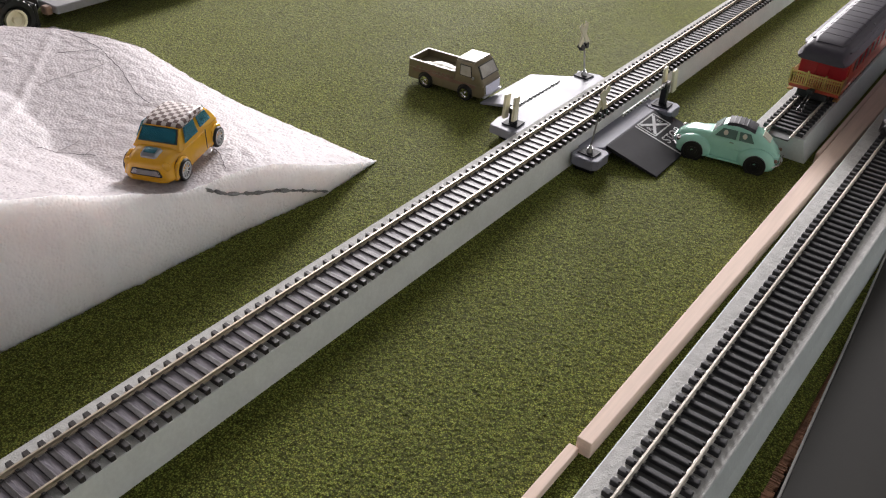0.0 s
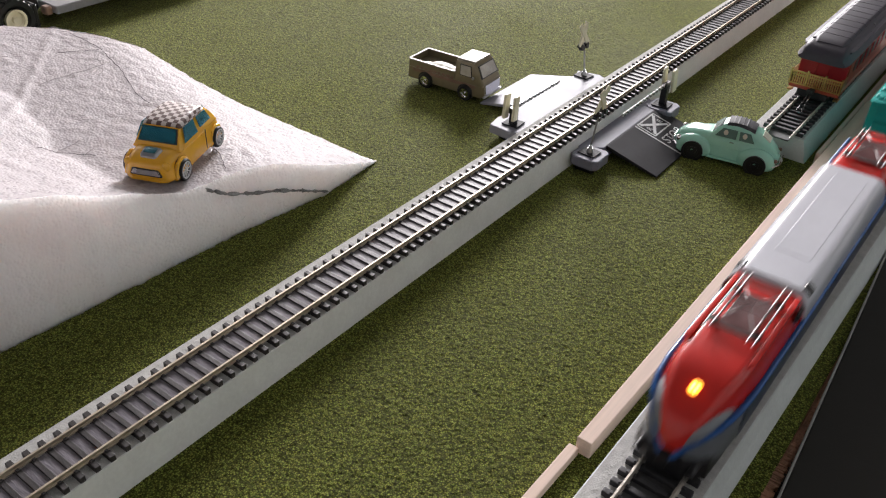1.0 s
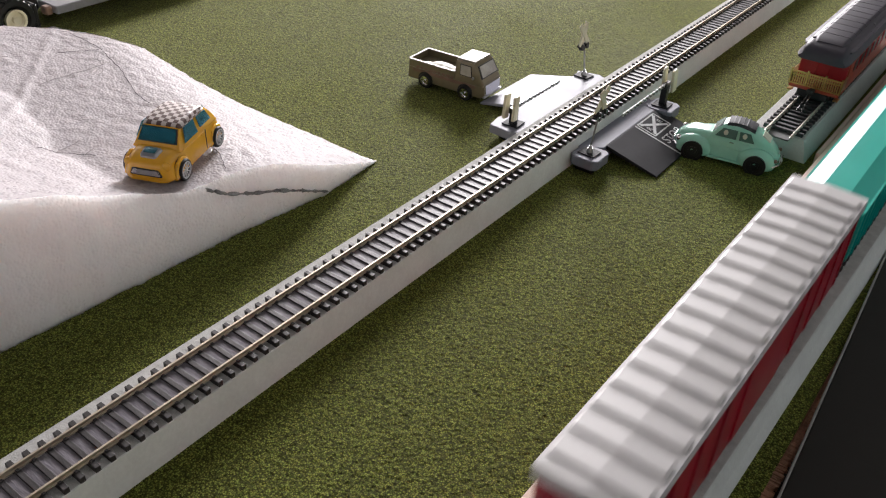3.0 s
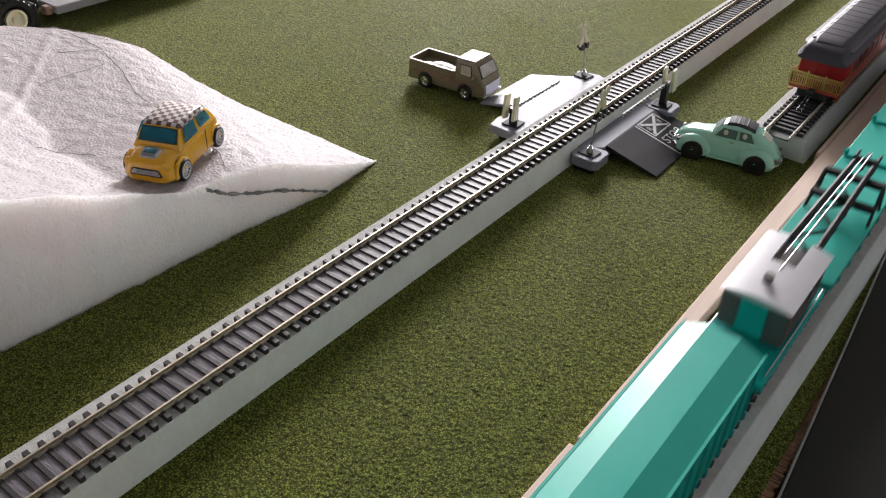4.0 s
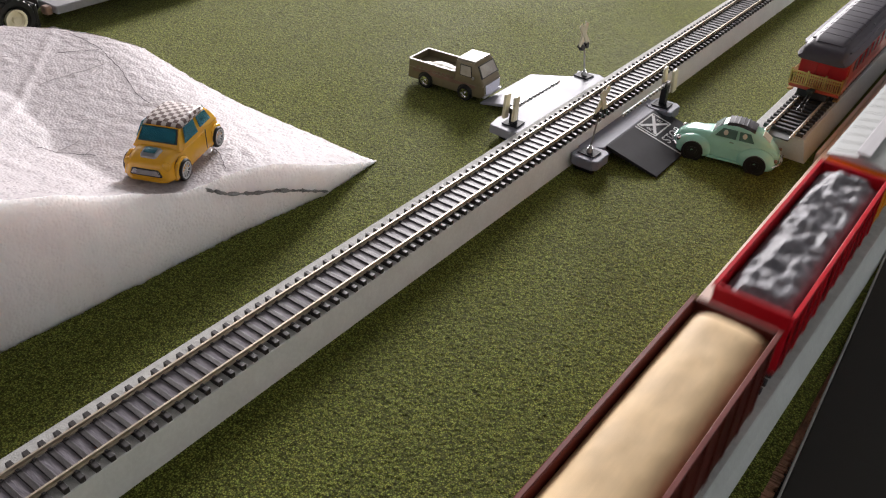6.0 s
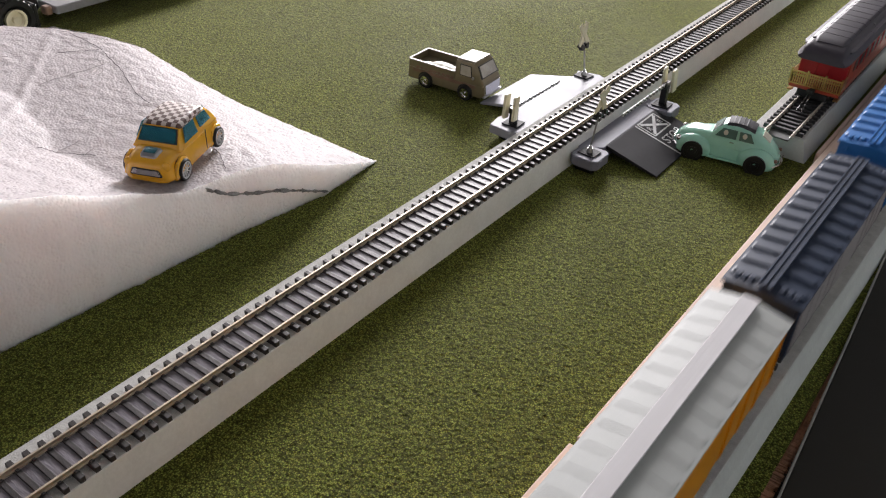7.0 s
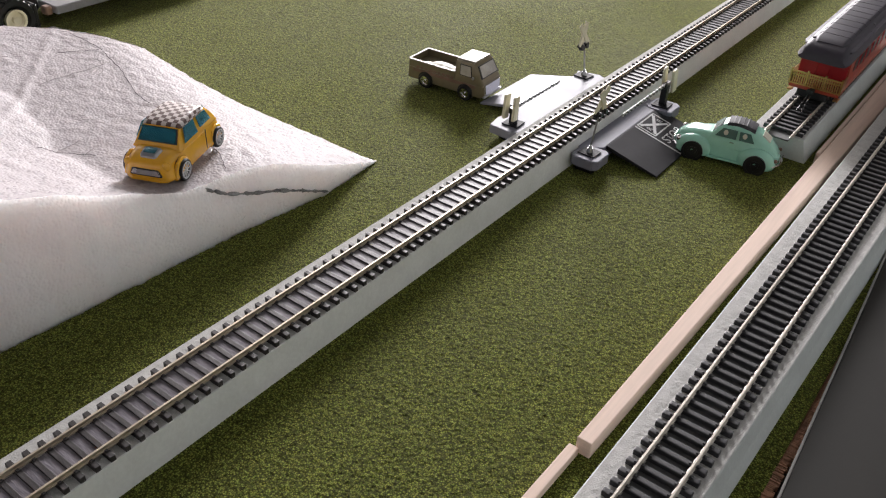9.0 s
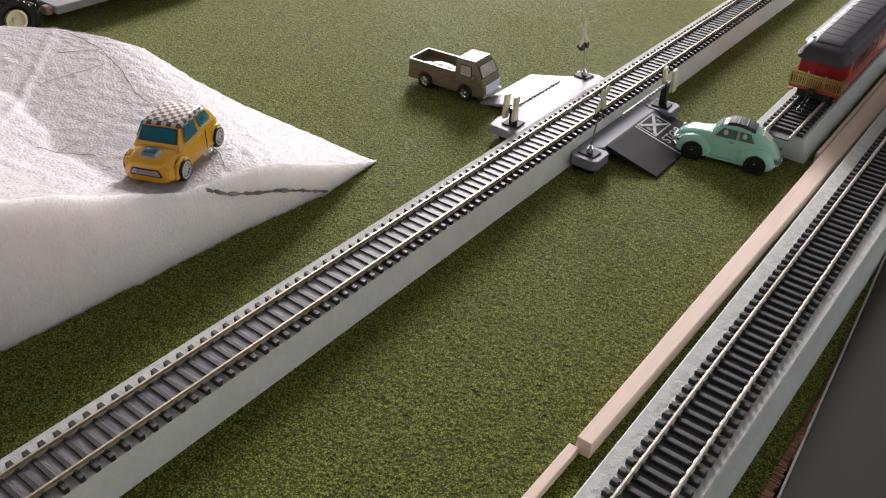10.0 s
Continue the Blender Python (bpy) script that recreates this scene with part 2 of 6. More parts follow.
def room():
    # The room is out of view; its tones set how much light bounces.
    f = tagged(new("floor", mesh_of(Box(RX0 - 0.2, RX1 + 0.2, RY0 - 0.2, RY1 + 0.2, RZ0 - 0.1, RZ0), "floor", FLOORM)), "brown wooden room floor", "floor", kind="structure")
    tagged(new("ceiling", mesh_of(Box(RX0 - 0.2, RX1 + 0.2, RY0 - 0.2, RY1 + 0.2, RZ1, RZ1 + 0.1), "ceiling", CEIL)), "unseen ceiling kept dark to cut overhead fill light", "ceiling", kind="structure")
    tagged(new("wall_east", mesh_of(Box(RX1, RX1 + 0.15, RY0, RY1, RZ0, RZ1), "wall_east", WALL_BOUNCE)), "unseen blue-grey wall added to bounce cool fill light", "wall", kind="structure")
    tagged(new("wall_west", mesh_of(Box(RX0 - 0.15, RX0, RY0, RY1, RZ0, RZ1), "wall_west", WALLP)), "plain cream wall", "wall", kind="structure")
    tagged(new("wall_south", mesh_of(Box(RX0 - 0.15, RX1 + 0.15, RY0 - 0.15, RY0, RZ0, RZ1), "wall_south", WALLP)), "plain cream wall", "wall", kind="structure")
    bm = bmesh.new()
    box(bm, RX0 - 0.15, WIN_X0, RY1, RY1 + 0.15, RZ0, RZ1)
    box(bm, WIN_X1, RX1 + 0.15, RY1, RY1 + 0.15, RZ0, RZ1)
    box(bm, WIN_X0, WIN_X1, RY1, RY1 + 0.15, RZ0, WIN_Z0)
    box(bm, WIN_X0, WIN_X1, RY1, RY1 + 0.15, WIN_Z1, RZ1)
    tagged(new("wall_north", mesh_of(bm, "wall_north", WALLP)), "plain cream wall with a wide window opening", "wall", kind="structure")
    w = thing("window_1", pose(0, RY1 + 0.08, 0), "white framed window letting daylight in", "window", kind="structure")
    bm = bmesh.new()
    for x0, x1, z0, z1 in ((WIN_X0, WIN_X1, WIN_Z0, WIN_Z0 + 0.05), (WIN_X0, WIN_X1, WIN_Z1 - 0.05, WIN_Z1), (WIN_X0, WIN_X0 + 0.05, WIN_Z0 + 0.05, WIN_Z1 - 0.05), (WIN_X1 - 0.05, WIN_X1, WIN_Z0 + 0.05, WIN_Z1 - 0.05)):
        box(bm, x0, x1, -0.03, 0.03, z0, z1)
    part("window_frame", bm, FRAMEW, w, smooth=False)


def relief(name, x0, x1, y0, y1, step, amp, material, seed, peaks=1.0):
    """A sheet with grainy relief, as one mesh."""
    nx, ny = int((x1 - x0) / step), int((y1 - y0) / step)
    rng = np.random.RandomState(seed)
    xs = np.linspace(x0, x1, nx + 1)
    ys = np.linspace(y0, y1, ny + 1)
    gx, gy = np.meshgrid(xs, ys)
    z = rng.rand(*gx.shape)
    z = z ** peaks
    fade = np.minimum(np.minimum(gx - x0, x1 - gx), np.minimum(gy - y0, y1 - gy))
    z = (z - 0.6) * amp * np.clip(fade / 0.004, 0, 1)
    j = (rng.rand(2, *gx.shape) - 0.5) * step * 0.6 * np.clip(fade / 0.004, 0, 1)
    co = np.stack([gx + j[0], gy + j[1], z], -1).reshape(-1, 3)
    i = np.arange(nx * ny)
    a = (i // nx) * (nx + 1) + i % nx
    quads = np.stack([a, a + 1, a + nx + 2, a + nx + 1], -1)
    me = bpy.data.meshes.new(name)
    me.vertices.add(len(co))
    me.vertices.foreach_set("co", co.ravel())
    me.loops.add(quads.size)
    me.loops.foreach_set("vertex_index", quads.ravel())
    me.polygons.add(len(quads))
    me.polygons.foreach_set("loop_start", np.arange(len(quads)) * 4)
    me.update(calc_edges=True)
    me.polygons.foreach_set("use_smooth", np.ones(len(quads), bool))
    me.materials.append(material)
    return me


MAT_EDGE = 0.209


def table():
    t = thing("table", pose(0, 0.2, RZ0), "dark wooden table under the model layout", "table")
    part("tabletop", Box(-1.15, 0.75, -3.05, 3.35, 0.715, 0.746, bevel=0.003), TABLE, t, smooth=False)
    leg = mesh_of(Box(-0.03, 0.03, -0.03, 0.03, 0.0, 0.715, bevel=0.003), "leg", TABLE)
    for x in (-1.08, 0.68):
        for y in (-2.95, 0.15, 3.25):
            share("leg", leg, t, pose(x, y, 0))
    # the mat: a grainy part where the camera looks, plain around it
    x0, x1, y0, y1 = -0.52, MAT_EDGE - 0.0018, 0.09, 0.98
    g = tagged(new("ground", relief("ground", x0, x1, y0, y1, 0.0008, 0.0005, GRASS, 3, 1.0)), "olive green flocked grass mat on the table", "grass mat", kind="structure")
    bm = bmesh.new()
    box(bm, -1.12, MAT_EDGE - 0.0018, -2.8, y0, -0.003, 0.0)
    box(bm, -1.12, MAT_EDGE - 0.0018, y1, 3.5, -0.003, 0.0)
    box(bm, -1.12, x0, y0, y1, -0.003, 0.0)
    o = part("mat_surround", bm, GRASS, g, smooth=False)
    # frayed backing along the mat's edge
    rnd = random.Random(4)
    bm = bmesh.new()
    y = 0.20
    while y < 0.36:
        w = 0.0003 + rnd.random() * 0.00015
        a = MAT_EDGE - 0.0022 + rnd.random() * 0.0008 + max(0, y - 0.27) * 0.02
        b = MAT_EDGE + 0.0010 + rnd.random() * 0.0014
        box(bm, a, b, y, y + w, -0.0025, -0.0006 + rnd.random() * 0.0009)
        y += 0.00062
    part("fringe", bm, FRINGE, g, "frayed brown woven backing", smooth=False)
    part("backing", Box(MAT_EDGE - 0.004, MAT_EDGE + 0.0008, -2.8, 3.5, -0.0035, -0.0016), FRINGE, g, smooth=False)


def side_board():
    # lies beside the layout, its near edge turned a little from the track
    a = math.atan2(0.2031 - 0.2128, 0.4514 - 0.2526)
    b = thing("board", pose(0.2128, 0.2526, -0.0035, 0, 0, -math.degrees(a)), "smooth dark grey flat board beside the layout", "board")
    part("panel", Box(0.0011, 0.45, -0.55, 0.5, 0.0, 0.0062, bevel=0.0006), PANEL, b, smooth=False)
    part("edge_strip", Box(0, 0.0011, -0.55, 0.5, 0.0002, 0.0064, bevel=0.0003), PANEL_EDGE, b, "pale grey worn edge", smooth=False)


# ---------------- tracks ----------------
RAIL_Z, GAUGE, TIE_STEP = 0.020, 0.0165, 0.00634
T2_X, T2_A = 0.1737, 0.0084
T2_M = pose(T2_X, 0, 0, 0, 0, -math.degrees(T2_A))
SIDING_X = 0.1132


def tie_mesh(length, width, material, top=0.0183, crown=0.00025):
    bm = bmesh.new()
    box(bm, -length / 2, length / 2, -width / 2, width / 2, 0.0150, top, bevel=crown, seg=2)
    for s in (-1, 1):
        for d in (-1, 1):
            x = s * GAUGE / 2 + d * 0.00155
            box(bm, x - 0.0006, x + 0.0006, -0.0007, 0.0007, 0.0181, 0.0188, bevel=0.0002)
    return mesh_of(bm, "tie", material)


def rail_bm(x, y0, y1):
    h = RAIL_Z
    prof = [(-0.0010, h - 0.0022), (0.0010, h - 0.0022), (0.0010, h - 0.0019), (0.00025, h - 0.0016), (0.00025, h - 0.0007), (0.00048, h - 0.0005),
            (0.00048, h - 0.0001), (0.00038, h), (-0.00038, h), (-0.00048, h - 0.0001), (-0.00048, h - 0.0005), (-0.00025, h - 0.0007), (-0.00025, h - 0.0016), (-0.0010, h - 0.0019)]
    return prism(bmesh.new(), [(x + a, b) for a, b in prof], y0, y1, "y")


def riser(name, m, x0, x1, y0, y1, flare, label, seed, foam=None, splay=0.0):
    """Grey foam strip with leaning sides and a crumbly top edge."""
    r = thing(name, m, label, "track riser")
    bm = bmesh.new()
    prism(bm, [(x0 - flare * 0.4, 0.0), (x1 + flare, 0.0), (x1, 0.01535), (x1 - 0.0006, 0.0156), (x0 + 0.0006, 0.0156), (x0, 0.01535)], y0, y1, "y")
    for v in bm.verts:
        v.co.x += splay * v.co.y * (x1 - v.co.x) / (x1 - x0)
    part("foam_strip", bm, foam or RISER, r, smooth=False)
    if y1 < 0.1 or y0 > 0.9:
        return r
    top = relief("crumbly_top", x0 + 0.0005, x1 - 0.0005, max(y0, 0.0) + 0.0005, min(y1, 0.98), 0.0007, 0.0004, RISER_TOP, seed)
    for v in top.vertices:
        v.co.x += splay * v.co.y * (x1 - v.co.x) / (x1 - x0)
    ob = new("crumbly_top", top)
    ob.parent = r
    ob.matrix_basis = pose(0, 0, 0.0158)
    return r


def track(name, m, near, far, full, tie, material, label, bed=None, phase=0.0, half=0.0125, tie_x=0.0, fill=0.0163):
    t = thing(name, m, label, "railway track")
    for s in (-1, 1):
        part("rail", rail_bm(s * GAUGE / 2, full[0], full[1]), material, t, smooth=False)
    y = near + phase
    rnd = random.Random(7)
    while y < far:
        share("tie", tie, t, pose(tie_x, y, 0, 0, 0, rnd.uniform(-0.7, 0.7)))
        y += TIE_STEP
    # beyond the view the ties stay joined
    bm = bmesh.new()
    yy = near + phase - TIE_STEP
    while yy > full[0] + 0.01:
        box(bm, -0.015, 0.015, yy - 0.0013, yy + 0.0013, 0.015, 0.0178)
        yy -= TIE_STEP
    while y < full[1] - 0.01:
        box(bm, -0.015, 0.015, y - 0.0013, y + 0.0013, 0.015, 0.0178)
        y += TIE_STEP
    if bm.verts:
        part("tie_row", bm, TIE, t, smooth=False, kind="stuff")
    else:
        bm.free()
    if bed:
        part("bed_film", Box(-half, half, full[0], full[1], 0.0153, fill), bed, t, smooth=False)
    return t


def tracks():
    riser("track_riser", pose(0, 0, 0), -0.0190, 0.0140, -0.6, 1.4, 0.0024, "grey foam riser strip under the plain track", 11, RISER_PALE)
    tie1 = tie_mesh(0.0272, 0.0023, TIE_GREY, 0.0181)
    track("railway_track", pose(0, 0, 0), 0.03, 0.96, (-0.6, 1.4), tie1, RAIL_1, "straight model track with brassy rails and black ties", GLUE, 0.0777 % TIE_STEP, half=GAUGE / 2 - 0.001, fill=0.0174)
    skew = pose(0.16905, 0, 0, 0, 0, -math.degrees(0.0215))
    riser("track_riser", skew, -0.01505, 0.0187, -0.25, 0.95, 0.0040, "grey foam riser strip under the train's track", 12, splay=-0.0175)
    riser("track_riser", T2_M, -0.0195, 0.0205, -2.95, -0.27, 0.0012, "grey foam riser strip under the train's track", 14)
    riser("track_riser", T2_M, -0.0195, 0.0205, 0.98, 3.45, 0.0012, "grey foam riser strip under the train's track", 15)
    tie2 = tie_mesh(0.0268, 0.0027, TIE, 0.0182, 0.0005)
    track("railway_track", T2_M, 0.14, 0.78, (-2.95, 3.45), tie2, RAIL_2, "straight model track with pale nickel rails and black ties", INFILL, (0.2154 - 0.14) % TIE_STEP, half=GAUGE / 2 - 0.001)
    riser("track_riser", pose(SIDING_X, 0, 0), -0.0190, 0.0150, 0.5405, 1.4, 0.0045, "short grey foam riser ending on the grass", 13)
    tie3 = tie_mesh(0.0262, 0.0027, TIE)
    track("railway_track", pose(SIDING_X, 0, 0), 0.5445, 0.95, (0.5325, 1.4), tie3, RAIL_2, "siding track ending bare on its riser", INFILL, 0.0, half=GAUGE / 2 - 0.001)


# ---------------- wood strips ----------------


def wood():
    for y0, y1, x0, w0, w1, z1, turn, label in (
            (0.2272, 0.82, 0.1388, 0.0067, 0.0153, 0.0085, 0.0050, "long pale raw wood strip lying beside the track"),
            (0.02, 0.2266, 0.1338, 0.0046, 0.0046, 0.0042, 0.012, "thin low pale wood strip end to end with a longer one"),
            (0.546, 1.2, 0.1369, 0.0029, 0.0029, 0.0075, 0.0045, "slim pale wood strip between riser and longer strip")):
        length = y1 - y0
        bm = prism(bmesh.new(), [(0, 0), (w0, 0), (w1, length), (0, length)], 0.0, z1, "z")
        bmesh.ops.bevel(bm, geom=bm.edges[:], offset=0.0004, segments=1, affect="EDGES")
        w = tagged(new("wood_strip", mesh_of(bm, "wood_strip", WOOD)), label, "wood strip", "wood strips")
        w.matrix_basis = pose(x0, y0, 0, 0, 0, -math.degrees(turn))


# ---------------- polystyrene hill ----------------


def lerp_table(x, table):
    for (x0, y0), (x1, y1) in zip(table, table[1:]):
        if x <= x1:
            return y0 + (y1 - y0) * max(0, (x - x0)) / (x1 - x0)
    return table[-1][1]


def hill_height(x, y):
    tip = 0.41 * (0.357 - y) + 0.115 * (-0.081 - x)
    flat = 0.0385
    k = 0.004
    low = -k * math.log(math.exp(-tip / k) + math.exp(-flat / k))
    # the raised mass nearer than the terrace
    edge = 0.207 + 0.010 * math.sin((x + 0.1) * 31) + 0.006 * noise.noise((x * 60, 1.3, 0))
    up = 0.42 * (edge - y)
    k2 = 0.0016
    rise = k2 * math.log(1 + math.exp(min(40, up / k2))) + 0.0016 / (1 + math.exp(-max(-40, min(40, up / 0.0005))))
    bumps = 0.0016 * noise.noise((x * 55, y * 55, 3)) * min(1, max(0.15, rise * 90)) + 0.0006 * noise.noise((x * 160, y * 160, 5))
    # left of a straight line the slope tips up again
    d = -0.66 * (x + 0.3272) - 0.751 * (y - 0.2982)
    ridge = 0.0
    if y > 0.19:
        ridge = 0.10 * 0.002 * math.log(1 + math.exp(max(-40, min(40, d / 0.002)))) + 0.0012 * math.exp(-(d / 0.0025) ** 2)
        ridge *= min(1.0, (y - 0.19) / 0.02)
    return max(0.0012, low + rise + bumps + ridge)


def foam_hill():
    h = thing("foam_hill", pose(0, 0, 0), "white carved polystyrene foam hill sloping down to a point", "foam hill")
    right = [(0.0, -0.096), (0.1132, -0.0916), (0.1826, -0.087), (0.249, -0.0837), (0.3067, -0.0767), (0.3566, -0.0802)]
    far = [(-0.50, 0.20), (-0.37, 0.250), (-0.345, 0.285), (-0.331, 0.303), (-0.2716, 0.329), (-0.2117, 0.324), (-0.168, 0.328), (-0.1196, 0.3444), (-0.081, 0.357)]
    nu, nv = 190, 170
    bm = bmesh.new()
    grid = []
    for i in range(nu + 1):
        u = (i / nu) ** 1.25
        row = []
        for j in range(nv + 1):
            v = 1 - (1 - j / nv) ** 1.15
            xg = -0.081 - u * 0.40
            y = 0.02 + v * (lerp_table(xg, far) - 0.02)
            wob = 0.0012 * noise.noise((y * 90, 0, 7)) + 0.0006 * noise.noise((y * 300, 0, 2))
            x = lerp_table(y, right) - u * 0.40 + wob * (1 - u)
            if j == nv:
                y += 0.0015 * noise.noise((x * 90, 2, 0))
            z = hill_height(x, y) + 0.0005 * noise.noise((x * 380, y * 380, 1))
            if 0 < i < nu and 0 < j < nv:
                z += 0.00025 * noise.noise((x * 900, y * 900, 4))
            row.append(bm.verts.new((x, y, z)))
        grid.append(row)
    for i in range(nu):
        for j in range(nv):
            bm.faces.new((grid[i][j], grid[i][j + 1], grid[i + 1][j + 1], grid[i + 1][j]))
    # flat underside and plain ends, so that the block is solid
    for i in range(0, nu - 9, 10):
        for j in range(0, nv - 9, 10):
            q = [grid[a][b].co for a, b in ((i, j), (i + 10, j), (i + 10, j + 10), (i, j + 10))]
            bm.faces.new([bm.verts.new((p.x, p.y, 0.0002)) for p in q]).material_index = 1
    for line in ([grid[i][0] for i in range(nu + 1)], grid[nu]):
        for p, q in zip(line, line[1:]):
            bm.faces.new((p, q, bm.verts.new((q.co.x, q.co.y, 0.0002)), bm.verts.new((p.co.x, p.co.y, 0.0002)))).material_index = 1
    # cut side faces, in the lightened foam colour
    nz = 16
    cols = []
    for j in range(nv + 1):
        v = 1 - (1 - j / nv) ** 1.15
        y = 0.02 + v * (0.357 - 0.02)
        wob = 0.0012 * noise.noise((y * 90, 0, 7)) + 0.0006 * noise.noise((y * 300, 0, 2))
        x = lerp_table(y, right) + wob
        z = hill_height(x, y) + 0.0005 * noise.noise((x * 380, y * 380, 1))
        col = []
        for k in range(nz + 1):
            f = k / nz
            off = 0.0 if k == 0 else 0.0009 * noise.noise((y * 70, f * z * 70, 9)) + 0.0004 * noise.noise((y * 260, f * z * 260, 3))
            if k == nz:
                off += 0.0012 * noise.noise((y * 420, 1, 6))
            col.append(bm.verts.new((x + off + 0.0035 * math.sin(f * math.pi) * min(1, z / 0.04), y, z * (1 - f))))
        cols.append(col)
    for j in range(nv):
        for k in range(nz):
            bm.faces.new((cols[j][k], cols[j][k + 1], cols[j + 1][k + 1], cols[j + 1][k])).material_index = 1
    for i in range(nu):
        a, b = [Vector(((-0.0802 - (k / nu) ** 1.25 * 0.40), lerp_table(-0.081 - (k / nu) ** 1.25 * 0.40, far), 0)) for k in (i, i + 1)]
        za, zb = [max(0.001, hill_height(p.x, p.y)) for p in (a, b)]
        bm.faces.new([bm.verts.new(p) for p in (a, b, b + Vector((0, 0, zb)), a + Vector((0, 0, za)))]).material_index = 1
    block = part("carved_block", bm, STYRO_TOP_DIM, h, "solid white foam block with hand-cut sides")
    block.data.materials.append(STYRO_SIDE_LIT)
    # scored lines on the carved top
    def stroke(pts, w, wander, material, label):
        bm2 = bmesh.new()
        rnd = random.Random(len(pts) * 7 + int(w * 1e5))
        prev = None
        for (xa, ya), (xb, yb) in zip(pts, pts[1:]):
            for s in range(13):
                f = s / 12
                x = xa + (xb - xa) * f + rnd.uniform(-1, 1) * wander
                y = ya + (yb - ya) * f + rnd.uniform(-1, 1) * wander
                d = Vector((yb - ya, xa - xb, 0)).normalized() * w * rnd.uniform(0.5, 1)
                z = hill_height(x, y) + 0.0005 * noise.noise((x * 380, y * 380, 1)) + 0.0005
                cur = [bm2.verts.new((x - d.x, y - d.y, z)), bm2.verts.new((x, y, z + 0.0002)), bm2.verts.new((x + d.x, y + d.y, z))]
                if prev:
                    bm2.faces.new((prev[0], prev[1], cur[1], cur[0]))
                    bm2.faces.new((prev[1], prev[2], cur[2], cur[1]))
                prev = cur
        part("pencil_line", bm2, material, h, label)
    # thick black marker line on the cut side
    bm = bmesh.new()
    rnd = random.Random(5)
    prev = None
    for (ya, za), (yb, zb) in zip(SIDE_LINE, SIDE_LINE[1:]):
        for k in range(9):
            y, z = ya + (yb - ya) * k / 8, za + (zb - za) * k / 8
            hh = hill_height(-0.083, y)
            f = 1 - z / hh
            x = lerp_table(y, right) + 0.0035 * math.sin(f * math.pi) * min(1, hh / 0.04) + 0.0011
            w = 0.0012 * rnd.uniform(0.45, 1.3)
            cur = [bm.verts.new((x - 0.001, y, z - w)), bm.verts.new((x + 0.0004, y, z + rnd.uniform(-0.3, 0.3) * w)), bm.verts.new((x - 0.001, y, z + w))]
            if prev:
                bm.faces.new((prev[0], prev[1], cur[1], cur[0]))
                bm.faces.new((prev[1], prev[2], cur[2], cur[1]))
            prev = cur
    part("marker_line", bm, MARKER, h, "thick black marker line")
    for pts, w in HILL_LINES:
        stroke(pts, w * 0.7, 0.00025, PENCIL, "thin grey scored pencil line")
    stroke([(-0.2810, 0.1880), (-0.2790, 0.1945)], 0.0006, 0.0002, MAROON_STRIPE, "short dull red pencil mark")


MARKER = mat("black_marker", (0.06, 0.058, 0.06), 0.6, var=0.85, scale=700, bump=0.8, hue=(0.42, 0.41, 0.41))
HILL_LINES = [([(-0.3145, 0.3032), (-0.2794, 0.3014), (-0.2368, 0.2887), (-0.2014, 0.2734), (-0.1823, 0.2694)], 0.0005),
              ([(-0.2528, 0.2416), (-0.2516, 0.2866)], 0.0003), ([(-0.3042, 0.2456), (-0.2966, 0.2567)], 0.0003), ([(-0.2895, 0.2764), (-0.2750, 0.2984)], 0.0003),
              ([(-0.1731, 0.1920), (-0.1629, 0.2029), (-0.1506, 0.2113)], 0.0004), ([(-0.1677, 0.1995), (-0.1705, 0.2144)], 0.0003), ([(-0.1546, 0.2057), (-0.1585, 0.2150)], 0.0003),
              ([(-0.1181, 0.2609), (-0.1038, 0.2558), (-0.0892, 0.2471)], 0.0005)]
SIDE_LINE = [(0.2284, 0.0361), (0.2405, 0.0289), (0.2554, 0.0232), (0.2714, 0.0185), (0.2883, 0.0115), (0.3080, 0.0022)]

# ---------------- level crossing ----------------


def panel(bm, quad, u0, u1, v0, v1, t):
    """A thin raised patch on a four-cornered face given as foot-left, foot-right, head-right, head-left."""
    a, b, c, d = [Vector(p) for p in quad]
    n = (b - a).cross(d - a).normalized()

    def at(u, v):
        return (a * (1 - u) + b * u) * (1 - v) + (d * (1 - u) + c * u) * v
    ps = [at(u0, v0), at(u1, v0), at(u1, v1), at(u0, v1)]
    lo = [bm.verts.new(p - n * 0.0003) for p in ps]
    mid = sum(ps, Vector()) / 4
    hi = [bm.verts.new(p + (mid - p) * 0.03 + n * t) for p in ps]
    bm.faces.new(lo)
    bm.faces.new(hi)
    for i in range(4):
        bm.faces.new((lo[i], lo[(i + 1) % 4], hi[(i + 1) % 4], hi[i]))
    return bm


def word(text, size, parent, m, material, name="lettering"):
    cu = bpy.data.curves.new("text", "FONT")
    cu.body, cu.size, cu.extrude = text, size, 0.00008
    cu.align_x = "CENTER"
    tmp = new("text", cu)
    me = bpy.data.meshes.new_from_object(tmp.evaluated_get(bpy.context.evaluated_depsgraph_get()))
    bpy.data.objects.remove(tmp)
    me.materials.clear()
    me.materials.append(material)
    ob = new(name, me)
    ob.parent = parent
    ob.matrix_basis = m
    return ob


def octagon(cx, cy, h, c):
    return [(cx - h + c, cy - h), (cx + h - c, cy - h), (cx + h, cy - h + c), (cx + h, cy + h - c), (cx + h - c, cy + h), (cx - h + c, cy + h), (cx - h, cy + h - c), (cx - h, cy - h + c)]


